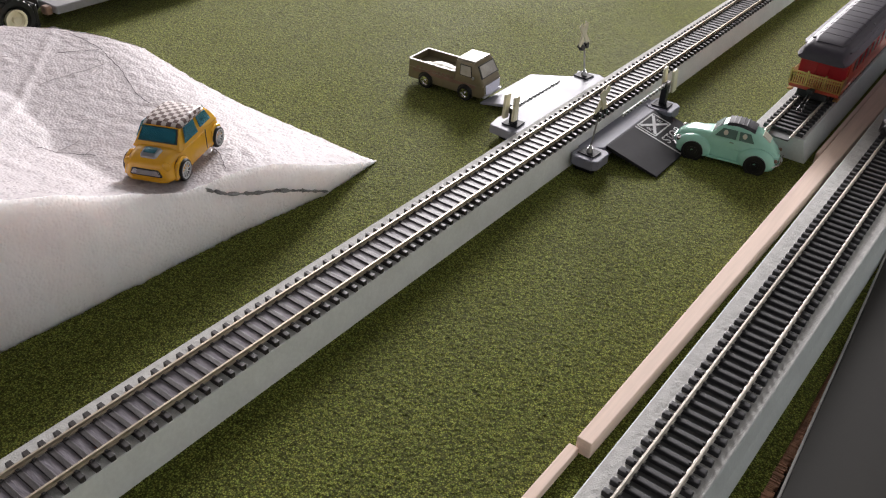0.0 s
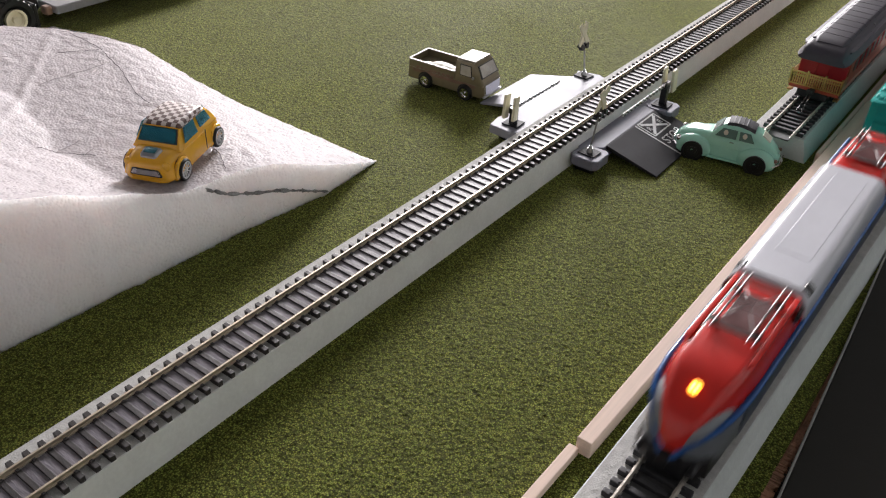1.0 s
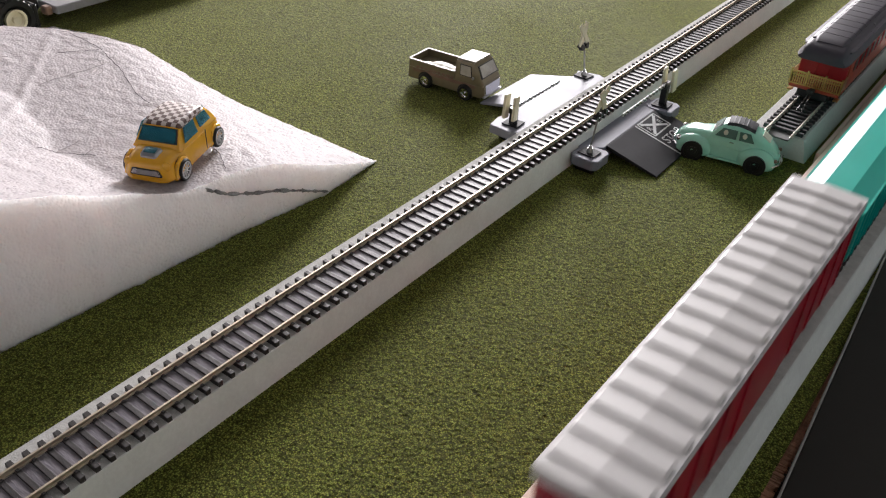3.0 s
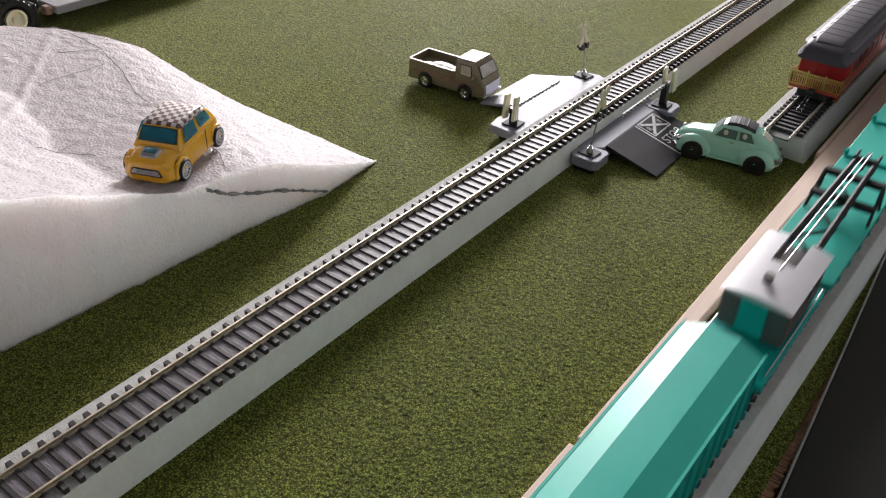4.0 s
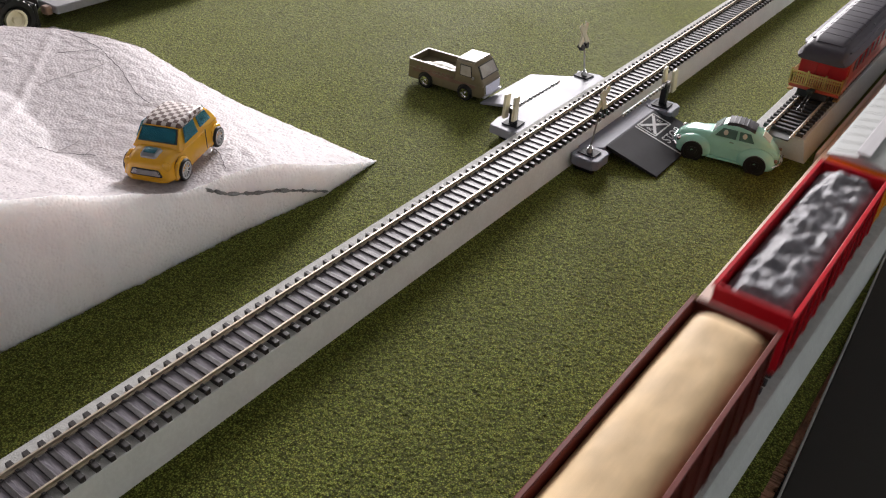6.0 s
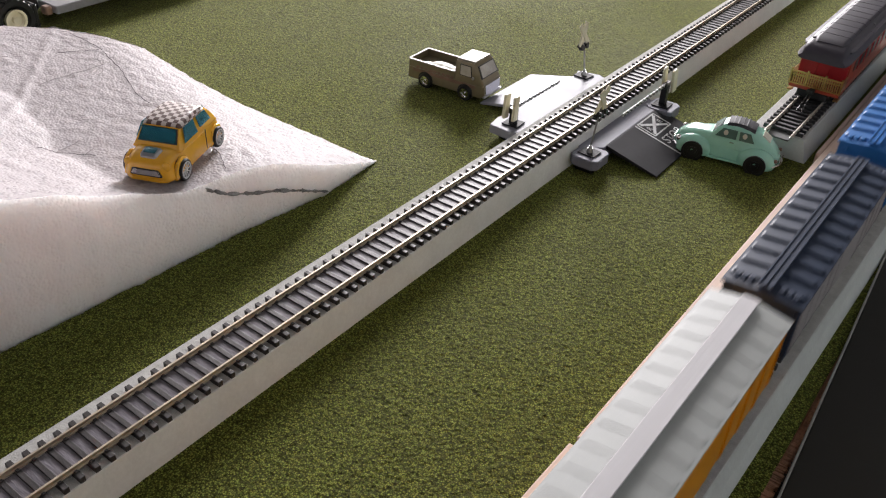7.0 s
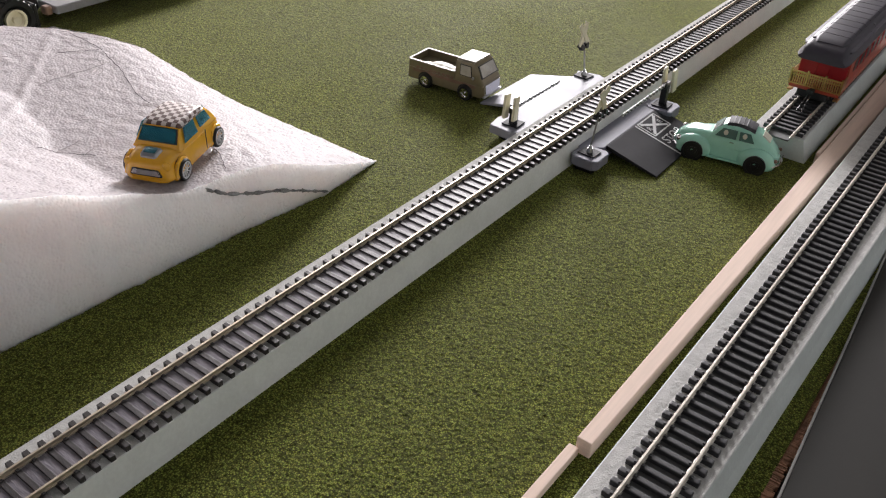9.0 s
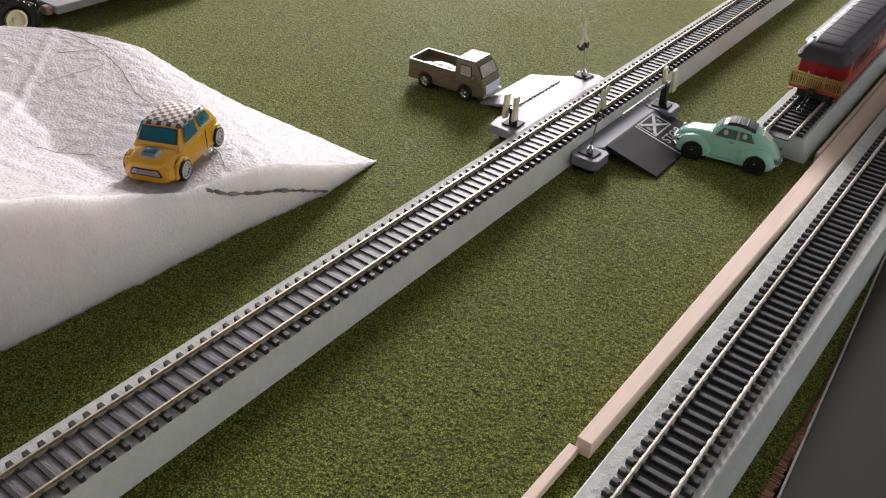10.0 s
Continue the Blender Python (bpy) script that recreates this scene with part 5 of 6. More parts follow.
def boxcar(off, L, eave, body, roof, label, ribs, walk=None, walk_w=0.0035, walk_lines=0, peak=0.0022, half=0.0163, rib_h=0.0007, rib_w=0.0022, hatch=False, lip=0.0, side=None, over=0.0006):
    c = thing("boxcar", pose(0, 0, 0), label, "model boxcar", "train cars")
    part("body", Box(-half + 0.0003, half - 0.0003, 0.0008, L - 0.0008, 0.0300, eave - 0.0005, bevel=0.0004), body, c, smooth=False)
    if side:
        for s in (-1, 1):
            part("side_print", Box(s * half - 0.0004, s * half + 0.0001, 0.004, L - 0.004, 0.0335, eave - 0.0015), side, c, "pale printed side sheet", smooth=False)
    for s in (-1, 1):
        part("door", Box(s * half - 0.0004, s * half + 0.0005, L * 0.40, L * 0.62, 0.0325, eave - 0.0025, bevel=0.0003), side or body, c, smooth=False)
        for i in range(11):
            y = 0.006 + i * (L - 0.012) / 10
            if not (L * 0.38 < y < L * 0.64):
                part("side_post", Box(s * half - 0.0004, s * half + 0.0004, y - 0.0004, y + 0.0004, 0.0315, eave - 0.0012), side or body, c, smooth=False)
        part("ladder", Box(s * 0.0128 - 0.0012, s * 0.0128 + 0.0012, 0.0001, 0.0009, 0.032, eave - 0.003), body, c, smooth=False)
    for i in range(5):
        z = 0.034 + i * (eave - 0.037) / 5
        part("end_rib", Box(-half + 0.0035, half - 0.0035, 0.0001, 0.0012, z, z + 0.0016, bevel=0.0004), body, c)
    w = half + over
    prof = [(-w, eave - 0.0012 - lip), (w, eave - 0.0012 - lip), (w, eave), (0.0, eave + peak), (-w, eave)]
    r = part("roof", prism(bmesh.new(), prof, 0.0, L, "y"), roof, c, smooth=False)
    rib = bmesh.new()
    e = 0.0012
    prism(rib, [(-w + e, eave + peak * e / w - 0.0002), (-w + e, eave + peak * e / w + rib_h * 0.6), (-w + e + 0.001, eave + peak * (e + 0.001) / w + rib_h), (0, eave + peak + rib_h), (w - e - 0.001, eave + peak * (e + 0.001) / w + rib_h), (w - e, eave + peak * e / w + rib_h * 0.6), (w - e, eave + peak * e / w - 0.0002), (0, eave + peak - 0.0002)], -rib_w / 2, rib_w / 2, "y")
    bmesh.ops.bevel(rib, geom=[ed for ed in rib.edges if abs(ed.verts[0].co.y - ed.verts[1].co.y) < 1e-6 and max(ed.verts[0].co.z, ed.verts[1].co.z) > eave + peak * 0.3], offset=rib_h * 0.5, segments=1, affect="EDGES")
    me = mesh_of(rib, "roof_rib", roof)
    for i in range(ribs):
        share("roof_rib", me, r, pose(0, L * (i + 0.75) / (ribs + 0.5), 0))
    if walk:
        zt = eave + peak
        wk = part("roof_walk", Box(-walk_w, walk_w, 0.0015, L - 0.0015, zt + 0.0006, zt + 0.0016, bevel=0.0002), walk, r, "lengthwise roof walkway", smooth=False)
        if walk_lines:
            bar = mesh_of(Box(-0.00035, 0.00035, 0.0016, L - 0.0016, zt + 0.0013, zt + 0.0021), "walk_bar", walk)
            for i in range(walk_lines):
                share("walk_bar", bar, r, pose(-walk_w + 0.0004 + i * (2 * walk_w - 0.0008) / (walk_lines - 1), 0, 0))
    if hatch:
        h = mesh_of(Box(-0.0012, 0.0012, -0.0022, 0.0022, 0, 0.0014, bevel=0.0004), "roof_hatch", roof)
        for y in (0.006, L - 0.006):
            for x in (-0.0125, -0.0095, -0.0065, 0.0065, 0.0095, 0.0125):
                share("roof_hatch", h, r, pose(x, y, eave + peak * (1 - abs(x) / w) - 0.0002))
    wheel_bm = lathe([(0.0026, -0.0003), (0.0031, -0.0003), (0.0031, 0.0003), (0.0026, 0.0003), (0.0025, 0.0)], 16)
    part("brake_wheel", wheel_bm, TRUCKM, c, m=pose(0.0065, L + 0.0006, eave - 0.008, 90, 0, 0))
    run_gear(c, L)
    return c, off


def locomotive():
    c = thing("locomotive", pose(0, 0, 0), "red white and blue electric locomotive with lit headlamp", "model locomotive")
    lo = [(-0.2075, 0.0070, 0.0055, 0.0285, 0.0385), (-0.2050, 0.0108, 0.0090, 0.0262, 0.0425), (-0.2000, 0.0138, 0.0120, 0.0252, 0.0450), (-0.1930, 0.0156, 0.0145, 0.0248, 0.0465), (-0.1800, 0.0164, 0.0160, 0.0246, 0.0470)]
    part("nose", loft(bmesh.new(), [(y, ring(a, b, z0, z1, 0.004, 5)) for y, a, b, z0, z1 in lo], "y"), LOCO_SILVER, c, "silver lower nose")
    part("side_skirt", Box(-0.0166, 0.0166, -0.1801, 0.0640, 0.0248, 0.0452, bevel=0.0008), LOCO_NAVY, c, "dark navy lower side")
    up = [(-0.2040, 0.0052, 0.0040, 0.0360, 0.0428), (-0.2005, 0.0090, 0.0078, 0.0380, 0.0470), (-0.1950, 0.0124, 0.0108, 0.0400, 0.0515), (-0.1880, 0.0148, 0.0126, 0.0420, 0.0548), (-0.1800, 0.0160, 0.0136, 0.0430, 0.0562), (-0.1700, 0.0165, 0.0140, 0.0440, 0.0565), (-0.1180, 0.0168, 0.0142, 0.0440, 0.0565)]
    part("front_hood", loft(bmesh.new(), [(y, ring(a, b, z0, z1, 0.0045, 6)) for y, a, b, z0, z1 in up], "y"), LOCO_RED, c, "red sloping front hood")
    wedge = [(-0.2092, 0.0014, 0.0012, 0.0322, 0.0362), (-0.2078, 0.0052, 0.0045, 0.0312, 0.0400), (-0.2048, 0.0082, 0.0070, 0.0296, 0.0442), (-0.1985, 0.0114, 0.0096, 0.0320, 0.0492), (-0.1900, 0.0125, 0.0108, 0.0350, 0.0540)]
    part("nose_wedge", loft(bmesh.new(), [(y, ring(a, b, z0, z1, 0.003, 5)) for y, a, b, z0, z1 in wedge], "y"), LOCO_RED, c, "red pointed nose panel")
    for s in (-1, 1):
        bm = bmesh.new()
        pts = [(s * 0.0020, -0.2093, 0.0285), (s * 0.0058, -0.2068, 0.0345), (s * 0.0098, -0.2030, 0.0385), (s * 0.0134, -0.1975, 0.0420), (s * 0.0158, -0.1890, 0.0445), (s * 0.0168, -0.1780, 0.0455), (s * 0.0170, -0.1500, 0.0458), (s * 0.0170, 0.0620, 0.0458)]
        for p, q in zip(pts, pts[1:]):
            rod(bm, p, q, 0.0013, 10)
        part("blue_stripe", bm, LOCO_BLUE, c, "blue body stripe")
        part("cab_window", Box(s * 0.0150, s * 0.0162, -0.1330, -0.1255, 0.0500, 0.0555, bevel=0.0006), BLACKP, c, "dark cab side window", m=None)
        part("buffer", Rod((s * 0.0105, -0.2040, 0.0268), (s * 0.0105, -0.2110, 0.0268), 0.0016, 12), BLACKP, c)
        part("hood_edge", Box(s * 0.0128 - 0.0012, s * 0.0128 + 0.0012, -0.176, -0.124, 0.0552, 0.0572, bevel=0.0006, seg=2), LOCO_RED, c)
    rear = [(-0.002, 0.0168, 0.0142, 0.0440, 0.0560), (0.048, 0.0167, 0.0140, 0.0440, 0.0558), (0.060, 0.0158, 0.0130, 0.0440, 0.0548), (0.0675, 0.0138, 0.0112, 0.0300, 0.0525), (0.0715, 0.0100, 0.0080, 0.0300, 0.0480)]
    part("rear_hood", loft(bmesh.new(), [(y, ring(a, b, z0, z1, 0.0045, 6)) for y, a, b, z0, z1 in rear], "y"), LOCO_RED, c, "red rear hood")
    part("rear_skirt", loft(bmesh.new(), [(0.0630, ring(0.0162, 0.0160, 0.0248, 0.0450, 0.002)), (0.0690, ring(0.0130, 0.0125, 0.0255, 0.0450, 0.002)), (0.0725, ring(0.0090, 0.0085, 0.0270, 0.0440, 0.002))], "y"), LOCO_SILVER, c)
    top = [(-0.1225, 0.0172, 0.0166, 0.0440, 0.0572), (-0.1205, 0.0173, 0.0168, 0.0440, 0.0590), (-0.0020, 0.0173, 0.0168, 0.0440, 0.0590), (0.0000, 0.0172, 0.0166, 0.0440, 0.0572)]
    rf = part("roof", loft(bmesh.new(), [(y, ring(a, b, z0, z1, 0.0062, 7)) for y, a, b, z0, z1 in top], "y"), LOCO_WHITE, c, "smooth white roof")
    part("roof_panel", Box(-0.0068, 0.0085, -0.098, -0.012, 0.0588, 0.05915, bevel=0.0002), LOCO_WHITE, rf, smooth=False)
    for s in (-1, 1):
        part("quarter_window", Box(-0.0022, 0.0022, -0.0032, 0.0032, -0.0006, 0.0006, bevel=0.0005, seg=2), BLACKP, c, "dark rounded cab window in the roof corner", m=pose(s * 0.0142, -0.1165, 0.0577, 0, 40 * s, 0))
    # lit lamp on the sloping hood
    lm = Matrix.Translation((0, -0.1948, 0.0517)) @ Euler((radians(48), 0, 0)).to_matrix().to_4x4()
    lamp = part("headlamp", lathe([(0.0001, 0.0010), (0.0019, 0.0009), (0.0023, 0.0003), (0.0024, -0.0012)], 20), HEADLAMP, c, "glowing amber headlamp", m=lm)
    for s in (-1, 1):
        part("bulb", Rod((s * 0.0008, -0.0009, 0.0010), (s * 0.0008, 0.0009, 0.0010), 0.0005, 8), HEADCORE, lamp)
    for y0, name in ((-0.148, "pantograph"), (0.030, "pantograph")):
        p = part(name, Box(-0.0065, 0.0065, y0 - 0.013, y0 + 0.013, 0.0568, 0.0578, bevel=0.0003), PANTO_BASE, c, "folded metal pantograph", smooth=False)
        for x in (-0.0098, -0.0072, 0.0072, 0.0098):
            part("frame_rod", Rod((x, y0 - 0.021, 0.0600 + 0.0006 * (abs(x) < 0.008)), (x, y0 + 0.021, 0.0600 + 0.0006 * (abs(x) < 0.008)), 0.00042, 8), PANTO, p)
        for d in (-1, 1):
            for q in (-1, 1):
                part("strut", Rod((q * 0.0085, y0 + d * 0.0175, 0.0597), (0.0010 * q, y0 + d * 0.002, 0.0612), 0.00035, 6), PANTO, p)
            part("cross_rod", Rod((-0.0100, y0 + d * 0.0165, 0.0592), (0.0100, y0 + d * 0.0165, 0.0592), 0.0006, 8), PANTO, p)
            for x in (-0.0085, 0.0085):
                bm = Rod((x, y0 + d * 0.0125, 0.0566), (x, y0 + d * 0.0125, 0.0594), 0.0014, 12)
                rod(bm, (x, y0 + d * 0.0125, 0.0576), (x, y0 + d * 0.0125, 0.0582), 0.0020, 12)
                part("insulator", bm, BLACKP, p)
        for d in (-1, 1):
            part("collector", Rod((-0.0098, y0 + d * 0.0025, 0.0616), (0.0098, y0 + d * 0.0025, 0.0616), 0.00045, 8), PANTO, p)
    part("pilot", loft(bmesh.new(), [(-0.2104, ring(0.0070, 0.0066, 0.0212, 0.0295, 0.001)), (-0.2075, ring(0.0116, 0.0110, 0.0206, 0.0305, 0.001)), (-0.2020, ring(0.0145, 0.0140, 0.0206, 0.0300, 0.001)), (-0.1880, ring(0.0150, 0.0148, 0.0208, 0.0262, 0.001))], "y"), BLACKP, c, "black pilot and bogie skirt", smooth=False)
    part("fuel_tank", Box(-0.0120, 0.0120, -0.120, -0.010, 0.0225, 0.0250, bevel=0.0006), TRUCKM, c, smooth=False)
    for y in (-0.172, -0.150, 0.018, 0.040):
        bogie(c, y)
    coupler(c, -0.206, -1)
    coupler(c, 0.0715, 1)
    return c, 0.0


def covered_hopper():
    L, e = 0.2045, 0.0612
    c = thing("covered_hopper", pose(0, 0, 0), "turquoise covered hopper with three-faceted smooth roof", "model hopper car", "train cars")
    prof = [(-0.0155, 0.034), (0.0155, 0.034), (0.0158, e - 0.004), (0.0158, e), (0.0062, e + 0.0042), (-0.0062, e + 0.0042), (-0.0158, e), (-0.0158, e - 0.004)]
    part("body", prism(bmesh.new(), prof, 0.002, L - 0.002, "y"), TEAL_LIGHT, c, smooth=False)
    part("eave_strip", Box(0.0153, 0.0163, 0.001, L - 0.001, e - 0.0012, e + 0.0004), TEAL_LIGHT, c, smooth=False)
    part("eave_strip", Box(-0.0163, -0.0153, 0.001, L - 0.001, e - 0.0012, e + 0.0004), TEAL_LIGHT, c, smooth=False)
    for s in (-1, 1):
        for i in range(18):
            y = 0.008 + i * (L - 0.016) / 17
            part("side_rib", Box(s * 0.0158 - 0.0004, s * 0.0158 + 0.0007, y - 0.0006, y + 0.0006, 0.035, e - 0.0012), TEAL, c, smooth=False)
    run_gear(c, L)
    return c, 0.6265


MATTE = mat("matte_black_plastic", (0.014, 0.014, 0.016), 0.62, var=0.2, specular=0.3)


def crane_car():
    L = 0.080
    c = thing("crane_car", pose(0, 0, 0), "wrecking crane car with white-roofed cab and black boom", "model crane car", "train cars")
    part("deck", Box(-0.0160, 0.0160, 0, L, 0.0315, 0.0355, bevel=0.0005), TEAL, c, smooth=False)
    part("turntable", Rod((0, 0.046, 0.0355), (0, 0.046, 0.0380), 0.012, 28), BLACKP, c)
    cab = part("cab", Box(-0.0140, 0.0140, 0.0225, 0.0700, 0.0380, 0.0578, bevel=0.0006), BROWNSIDE, c, "dark cab with teal front door", smooth=False)
    part("cab_door", Box(-0.0060, 0.0055, 0.0217, 0.0227, 0.0385, 0.0572, bevel=0.0003), TEAL, cab, smooth=False)
    for s in (-1, 1):
        part("cab_window", Box(s * 0.0140 - 0.0003, s * 0.0140 + 0.0003, 0.050, 0.062, 0.047, 0.054), BLACKP, cab, smooth=False)
    # roof with a slot for the boom
    n = 7
    for (x0, x1, y1) in ((-0.0150, -0.0052, 0.0752), (0.0052, 0.0150, 0.0728), (-0.0052, 0.0052, 0.0500)):
        pts = [(x0, 0.0575), (x1, 0.0575)] + [(x1 + (x0 - x1) * k / n, 0.0600 - 11.0 * (x1 + (x0 - x1) * k / n) ** 2) for k in range(n + 1)]
        part("roof_panel", prism(bmesh.new(), pts, 0.0195, y1, "y"), WHITE_ROOF, cab, "white curved cab roof", smooth=False)
    part("chimney", Rod((-0.0005, 0.033, 0.0595), (-0.0005, 0.033, 0.0632), 0.0021, 16), BROWNSIDE, c, "grey stubby chimney")
    boom = part("boom", Rod((-0.0068, 0.052, 0.0535), (-0.0048, 0.186, 0.0535), 0.0014, 6), MATTE, c, "long black lattice boom")
    part("boom_side", Rod((0.0068, 0.052, 0.0535), (0.0048, 0.186, 0.0535), 0.0014, 6), MATTE, boom)
    part("boom_side", Rod((-0.0068, 0.052, 0.0475), (-0.0048, 0.180, 0.0495), 0.0010, 6), MATTE, boom)
    part("boom_side", Rod((0.0068, 0.052, 0.0475), (0.0048, 0.180, 0.0495), 0.0010, 6), MATTE, boom)
    ys = [0.080, 0.096, 0.112, 0.128, 0.144, 0.160]
    for i, (a, b) in enumerate(zip(ys, ys[1:])):
        s = 1 if i % 2 else -1
        w = 0.0066 - 0.00001 * i
        part("lattice", Rod((-s * w, a, 0.0480), (s * w, b, 0.0485), 0.0010, 5), MATTE, boom)
        part("lattice", Rod((s * w, a, 0.0480), (s * w, a, 0.0535), 0.0006, 5), MATTE, boom)
    part("cable", Rod((0.0008, 0.045, 0.0600), (0.0012, 0.184, 0.0578), 0.00045, 8), STEEL, boom, "shiny steel hoist cable")
    part("cable", Rod((-0.0022, 0.060, 0.0592), (-0.0014, 0.180, 0.0572), 0.00025, 6), STEEL, boom)
    bm = Rod((-0.0062, 0.182, 0.0540), (0.0062, 0.182, 0.0540), 0.0022, 14)
    for x in (-0.0055, 0.0, 0.0055):
        rod(bm, (x, 0.176, 0.0515), (x, 0.189, 0.0560), 0.0010, 6)
    part("boom_head", bm, MATTE, boom)
    for s in (-1, 1):
        part("grab_rail", Rod((s * 0.0150, 0.004, 0.0375), (s * 0.0150, 0.076, 0.0375), 0.0004, 6), STEEL, c)
    run_gear(c, L, 0.018)
    return c, 0.8455


def boom_tender():
    L = 0.239
    c = thing("flat_car", pose(0, 0, 0), "turquoise flat car carrying a black boom rest", "model flat car", "train cars")
    part("deck", Box(-0.0174, 0.0174, 0, L, 0.0330, 0.0370, bevel=0.0005), TEAL_LIGHT, c, smooth=False)
    for y in (0.1345, 0.1940):
        b = part("bolster", Box(-0.0165, 0.0165, y - 0.0012, y + 0.0012, 0.0369, 0.0385, bevel=0.0004), TEAL, c, smooth=False)
        part("end_block", Box(0.0102, 0.0137, y - 0.0018, y + 0.0018, 0.0384, 0.0404, bevel=0.0003), TEAL_PALE, b, "pale worn block", smooth=False)
        part("peg", Rod((-0.0160, y, 0.0383), (-0.0160, y, 0.0415), 0.0014, 10), TEAL, b)
    rest = part("boom_rest", Box(-0.0150, 0.0150, 0.0795, 0.0840, 0.0490, 0.0525, bevel=0.0004), MATTE, c, "black trestle boom rest", smooth=False)
    part("cross_bar", Box(-0.0160, 0.0160, 0.0640, 0.0690, 0.0430, 0.0462, bevel=0.0004), MATTE, rest, smooth=False)
    for s in (-1, 1):
        for y in (0.062, 0.083):
            part("trestle_leg", Rod((s * 0.0158, y, 0.0370), (s * 0.0145, 0.0812 if y > 0.07 else 0.079, 0.0520), 0.0009, 6), MATTE, rest)
        for i in range(14):
            y = 0.010 + i * (L - 0.02) / 13
            part("stake_pocket", Box(s * 0.0174 - 0.0004, s * 0.0174 + 0.0008, y - 0.0012, y + 0.0012, 0.0335, 0.0362), TEAL, c, smooth=False)
        part("brake_stand", Rod((-0.0120, L - 0.004, 0.037), (-0.0120, L - 0.004, 0.0425), 0.0008, 8), BLACKP, c)
    run_gear(c, L)
    return c, 0.9295


def open_car(name, off, L, top, wall, label, half=0.0160, floor_z=0.034, ribs=10):
    c = thing(name, pose(0, 0, 0), label, "model gondola" if name == "gondola" else "model hopper car", "train cars")
    t = 0.0011
    part("floor_plate", Box(-half, half, 0.001, L - 0.001, 0.0305, floor_z), wall, c, smooth=False)
    for s in (-1, 1):
        part("side_wall", Box(s * half - (t if s > 0 else 0), s * half + (0 if s > 0 else t), 0, L, 0.0305, top, bevel=0.0002), wall, c, smooth=False)
        part("top_rail", Box(s * half - 0.0010, s * half + 0.0010, 0, L, top - 0.0006, top + 0.0006, bevel=0.0003), wall, c)
        for i in range(ribs):
            y = 0.006 + i * (L - 0.012) / (ribs - 1)
            part("side_rib", Box(s * half - 0.0003 * s - 0.0005, s * half + 0.0005 + 0.0003 * s, y - 0.0007, y + 0.0007, 0.031, top - 0.0008), wall, c, smooth=False)
    for y in (0, L - t):
        part("end_wall", Box(-half + t, half - t, y, y + t, 0.0305, top, bevel=0.0002), wall, c, smooth=False)
        part("end_rail", Box(-half + 0.001, half - 0.001, y - 0.0004, y + t + 0.0004, top - 0.0006, top + 0.0006, bevel=0.0003), wall, c)
    run_gear(c, L)
    return c, off


def mound(L, half, z0, h, bump, scale, seed, nx=26, ny=90, round_end=0.010):
    bm = bmesh.new()
    g = []
    for j in range(ny + 1):
        y = L * j / ny
        e = min(1.0, y / round_end, (L - y) / round_end)
        e = math.sin(max(0, e) * math.pi / 2) ** 0.6
        row = []
        for i in range(nx + 1):
            x = -half + 2 * half * i / nx
            f = max(0.0, 1 - abs(x / half) ** 3.2) ** 0.7
            z = z0 + h * f * (0.25 + 0.75 * e) + bump * f * (noise.noise((x * scale, y * scale, seed)) + 0.5 * noise.noise((x * scale * 2.3, y * scale * 2.3, seed)))
            row.append(bm.verts.new((x, y, z)))
        g.append(row)
    for j in range(ny):
        for i in range(nx):
            bm.faces.new((g[j][i], g[j][i + 1], g[j + 1][i + 1], g[j + 1][i]))
    return bm


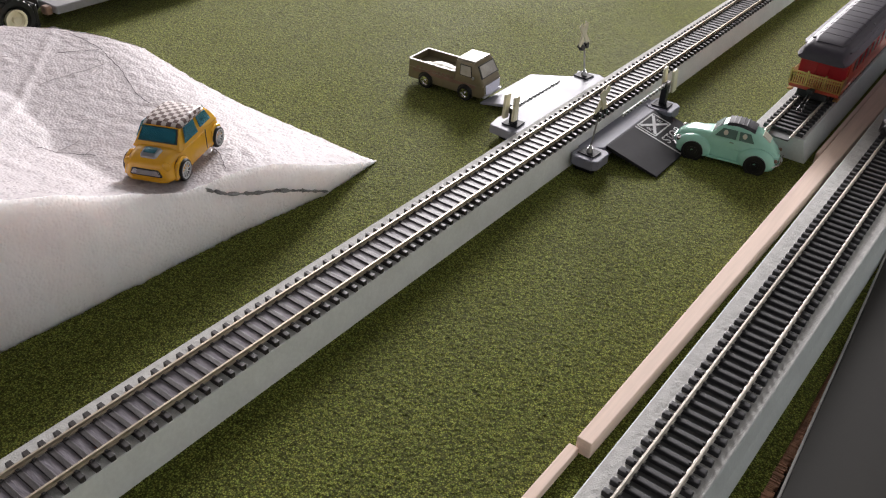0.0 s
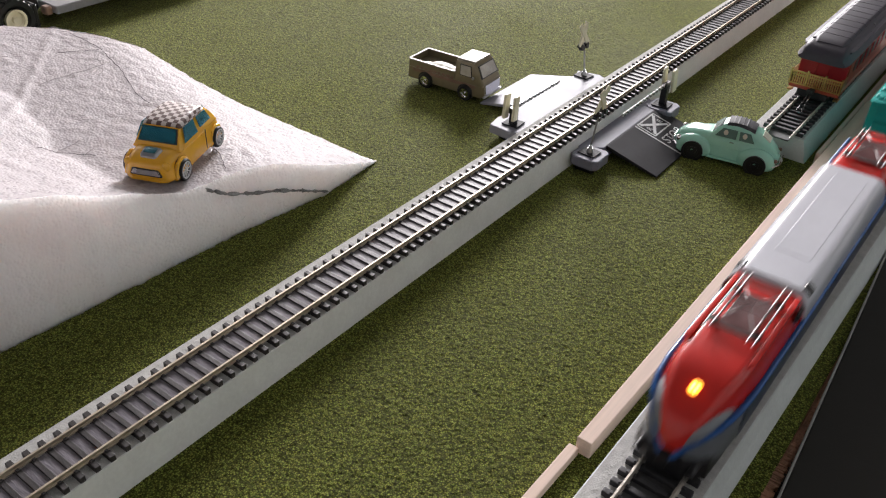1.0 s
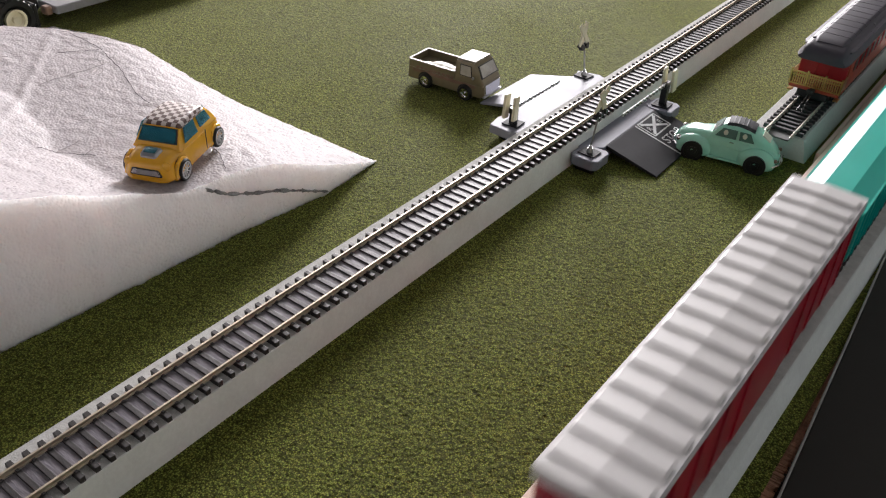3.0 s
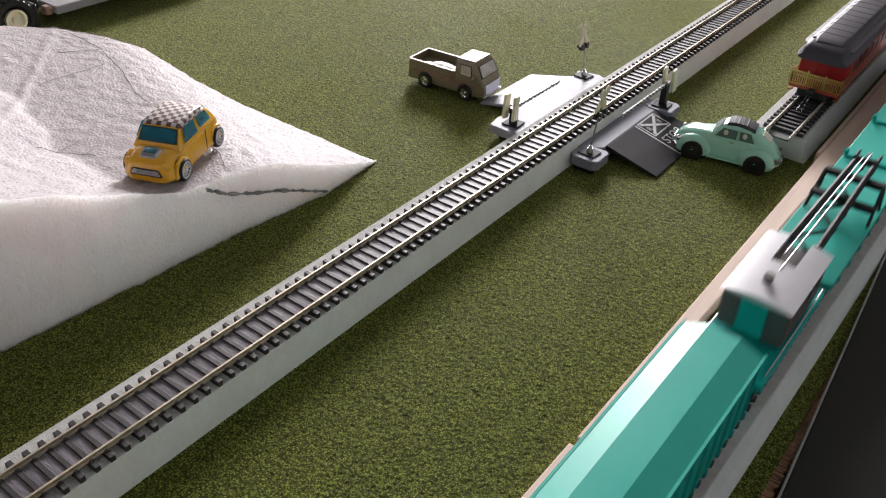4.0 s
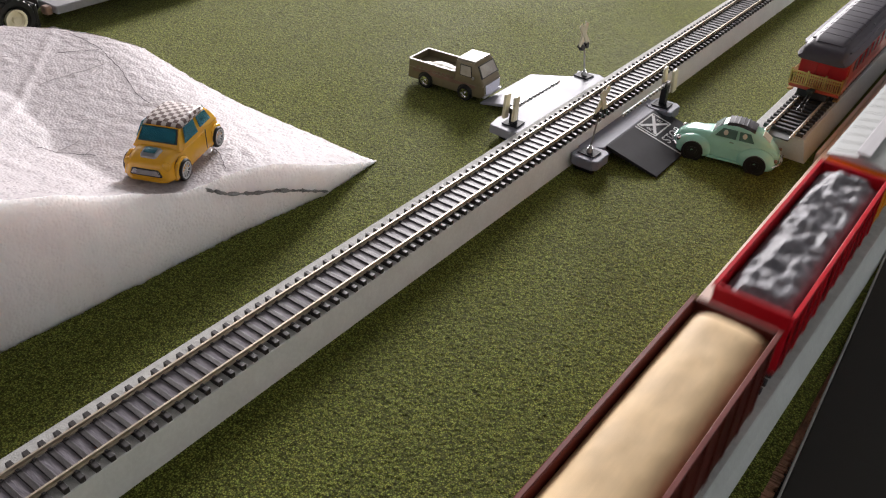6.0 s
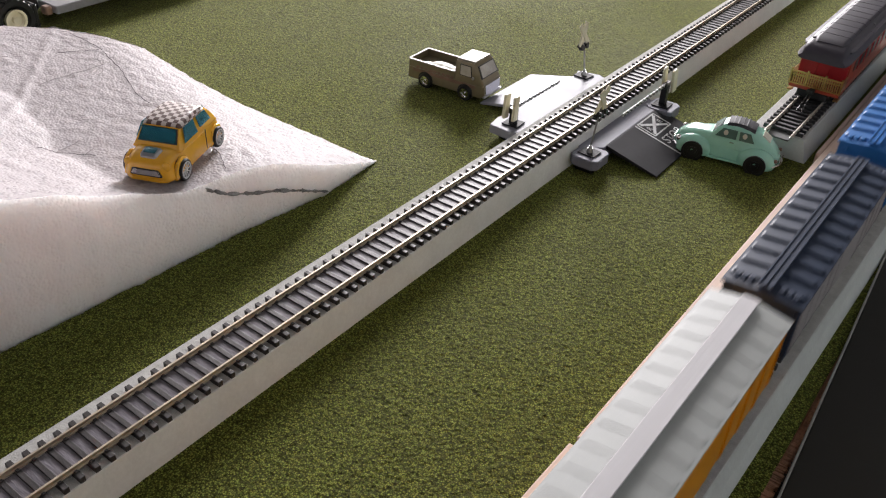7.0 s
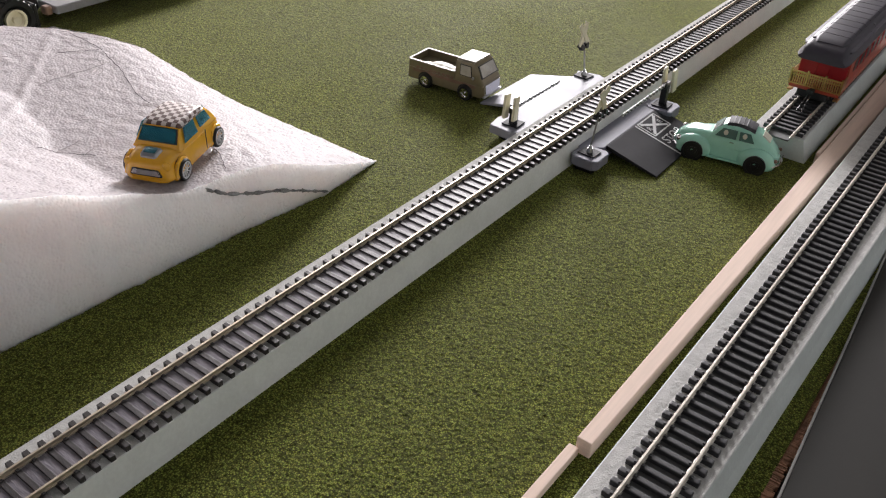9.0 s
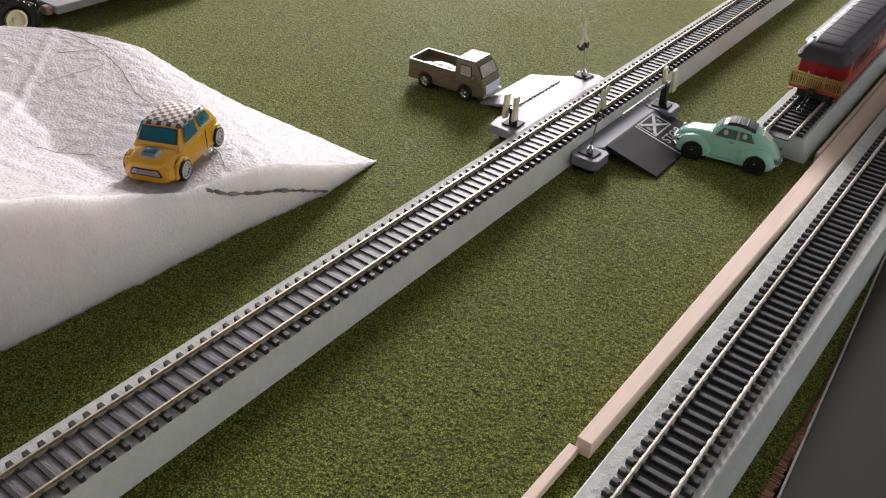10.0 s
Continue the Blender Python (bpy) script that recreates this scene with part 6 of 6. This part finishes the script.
def caboose():
    L, e = 0.1075, 0.0515
    c = thing("caboose", pose(0, 0, 0), "dark petrol blue caboose with raised cupola", "model caboose", "train cars")
    part("body", Box(-0.0158, 0.0158, 0.008, L - 0.008, 0.0300, e - 0.0005, bevel=0.0004), CABOOSE, c, smooth=False)
    w = 0.0176
    pts = [(-w, e - 0.0012), (w, e - 0.0012)] + [(w - 2 * w * k / 10, e + 0.0030 * (1 - ((w - 2 * w * k / 10) / w) ** 2)) for k in range(11)]
    r = part("roof", prism(bmesh.new(), pts, -0.0065, L, "y"), CABOOSE, c, smooth=False)
    cup = part("cupola", Box(-0.0150, 0.0150, 0.0560, 0.0785, e, e + 0.0112, bevel=0.0006), CABOOSE, c, "raised lookout cupola", smooth=False)
    w = 0.0166
    pts = [(-w, e + 0.0106), (w, e + 0.0106)] + [(w - 2 * w * k / 10, e + 0.0112 + 0.0022 * (1 - ((w - 2 * w * k / 10) / w) ** 2)) for k in range(11)]
    part("cupola_roof", prism(bmesh.new(), pts, 0.0551, 0.0812, "y"), CABOOSE, cup, smooth=False)
    for x in (-0.0085, 0.0085):
        part("cupola_window", Box(x - 0.0042, x + 0.0042, 0.0553, 0.0564, e + 0.0034, e + 0.0100, bevel=0.0003), BLACKP, cup, "dark cupola window", smooth=False)
        part("cupola_window", Box(x - 0.0042, x + 0.0042, 0.0781, 0.0792, e + 0.0034, e + 0.0100, bevel=0.0003), BLACKP, cup, smooth=False)
    for s in (-1, 1):
        part("cupola_window", Box(s * 0.0150 - 0.0004, s * 0.0150 + 0.0004, 0.060, 0.075, e + 0.0035, e + 0.0085), BLACKP, cup, smooth=False)
        for y in (0.022, 0.045, 0.075):
            part("window", Box(s * 0.0158 - 0.0003, s * 0.0158 + 0.0004, y, y + 0.008, 0.041, 0.048), BLACKP, c, smooth=False)
    bar = mesh_of(Box(-0.0003, 0.0003, -0.0065, 0.054, e + 0.0026, e + 0.0040), "walk_bar", WALKBAR)
    bar2 = mesh_of(Box(-0.0003, 0.0003, 0.0800, L, e + 0.0026, e + 0.0040), "walk_bar", WALKBAR)
    for i in range(7):
        share("walk_bar", bar, r, pose(-0.0030 + i * 0.001, 0, 0))
        share("walk_bar", bar2, r, pose(-0.0030 + i * 0.001, 0, 0))
    cross = mesh_of(Box(-0.0058, 0.0058, -0.0003, 0.0003, 0, 0.0010), "grab_slat", SLATE)
    for y0, x in ((0.0, 0.0100), (L - 0.008, -0.0100)):
        for i in range(6):
            share("grab_slat", cross, r, pose(x, y0 + (i - 1) * 0.0012, e + 0.0018, 0, 6 if x > 0 else -6, 0))
    part("chimney", Rod((-0.0135, 0.0470, e + 0.0005), (-0.0140, 0.0475, e + 0.0085), 0.0008, 10), BLACKP, c, "thin black stove pipe")
    for y in (0.001, L - 0.002):
        part("platform", Box(-0.0150, 0.0150, min(y, y), y + 0.001, 0.0300, 0.0312), CABOOSE, c, smooth=False)
        for s in (-1, 1):
            part("end_post", Rod((s * 0.0145, y + 0.0005, 0.030), (s * 0.0145, y + 0.0005, e - 0.0006), 0.0005, 6), CABOOSE, c)
    run_gear(c, L, 0.020)
    return c, 2.1755


def train():
    cars = [locomotive()]
    cars.append(boxcar(0.0860, 0.1500, 0.0625, TEAL, TEAL, "teal boxcar with ribbed roof and pale roof walk", 12, TEAL_PALE, 0.0033, 0, peak=0.0018, rib_h=0.0012, rib_w=0.0042, hatch=True))
    cars.append(boxcar(0.2418, 0.1470, 0.0610, BROWNSIDE, WHITE_ROOF, "boxcar with pale grey ribbed roof and walkway", 12, WHITE_WALK, 0.0036, 0, peak=0.0030, rib_h=0.00035, rib_w=0.0040))
    cars.append(boxcar(0.3934, 0.2206, 0.0760, REDBOX, CREAM_ROOF, "tall crimson boxcar with off-white ribbed roof", 17, None, peak=0.0010, rib_h=0.0011, rib_w=0.0075, lip=0.0045))
    cars.append(covered_hopper())
    cars.append(crane_car())
    cars.append(boom_tender())
    g, o = open_car("gondola", 1.1807, 0.1447, 0.0550, GOND, "empty black gondola with worn inside floor", half=0.0150)
    for i in range(7):
        part("floor_rib", Box(-0.0138, 0.0138, 0.012 + i * 0.019, 0.014 + i * 0.019, 0.0338, 0.0350, bevel=0.0003), GOND, g, smooth=False)
        part("floor_patch", Box(-0.002, 0.005, 0.016 + i * 0.019, 0.026 + i * 0.019, 0.0339, 0.0346, bevel=0.0002), SLATE, g, smooth=False)
    part("edge_wire", Rod((0.0150, 0.004, 0.0560), (0.0150, 0.141, 0.0560), 0.0003, 8), TRUCKM, g, "thin top edge")
    cars.append((g, o))
    g, o = open_car("open_hopper", 1.3459, 0.1430, 0.0675, MAROON, "maroon open hopper with rounded tan load", half=0.0166, floor_z=0.060)
    part("load", mound(0.1396, 0.0152, 0.0612, 0.0072, 0.0004, 70, 2.0), TANLOAD, g, "smooth rounded tan load", m=pose(0, 0.0017, 0))
    cars.append((g, o))
    g, o = open_car("gondola", 1.5112, 0.1400, 0.0600, REDG, "bright red gondola with lumpy grey coal load", half=0.0162, floor_z=0.052)
    part("load", mound(0.1370, 0.0150, 0.0530, 0.0070, 0.0030, 130, 6.0), COAL, g, "lumpy dark grey coal load", m=pose(0, 0.0015, 0))
    cars.append((g, o))
    cars.append(boxcar(1.6596, 0.1710, 0.0605, ORANGE, GREEN_WHITE, "orange boxcar with pale ribbed roof and walkway", 14, WHITE_WALK, 0.0036, 0, peak=0.0030, rib_h=0.00025, rib_w=0.0050))
    cars.append(boxcar(1.8444, 0.1457, 0.0575, SLATE, SLATE, "dark slate boxcar with ribbed roof and twin walk rails", 12, SLATE, 0.0030, 3, peak=0.0016, rib_h=0.0011, rib_w=0.0045, hatch=True, side=PALESIDE))
    cars.append(boxcar(2.0035, 0.1474, 0.0600, BLUE, BLUE, "bright blue boxcar with ribbed roof and walk rails", 12, BLUE, 0.0030, 3, peak=0.0016, rib_h=0.0011, rib_w=0.0045, hatch=True, side=PALESIDE))
    cars.append(caboose())
    return cars


def train_place(t):
    """How far along the track the back of the locomotive's white roof stands at t seconds."""
    u = t - 4.5
    return -0.7364 - (0.32619 * u - 0.00293 * u * u / 2 + 0.000571 * u ** 3 / 3)


def motions():
    for car, off in TRAIN:
        walk(car, [(k * 0.5, T2_M @ Matrix.Translation((0, train_place(k * 0.5) + off, 0))) for k in range(21)])

room()
table()
side_board()
tracks()
wood()
foam_hill()
crossing()
mini_car(pose(-0.1167, 0.2374, 0.0388, 0, 0, -66))
beetle_car(pose(0.0888, 0.5142, 0.0002, 0, 0, 190.5))
pickup_truck(pose(-0.1112, 0.4815, 0.0002, 0, 0, 3.5) @ Matrix.Diagonal((1.05, 1.05, 1.05, 1)))
big_wheel_truck()
coach()
TRAIN = train()
motions()
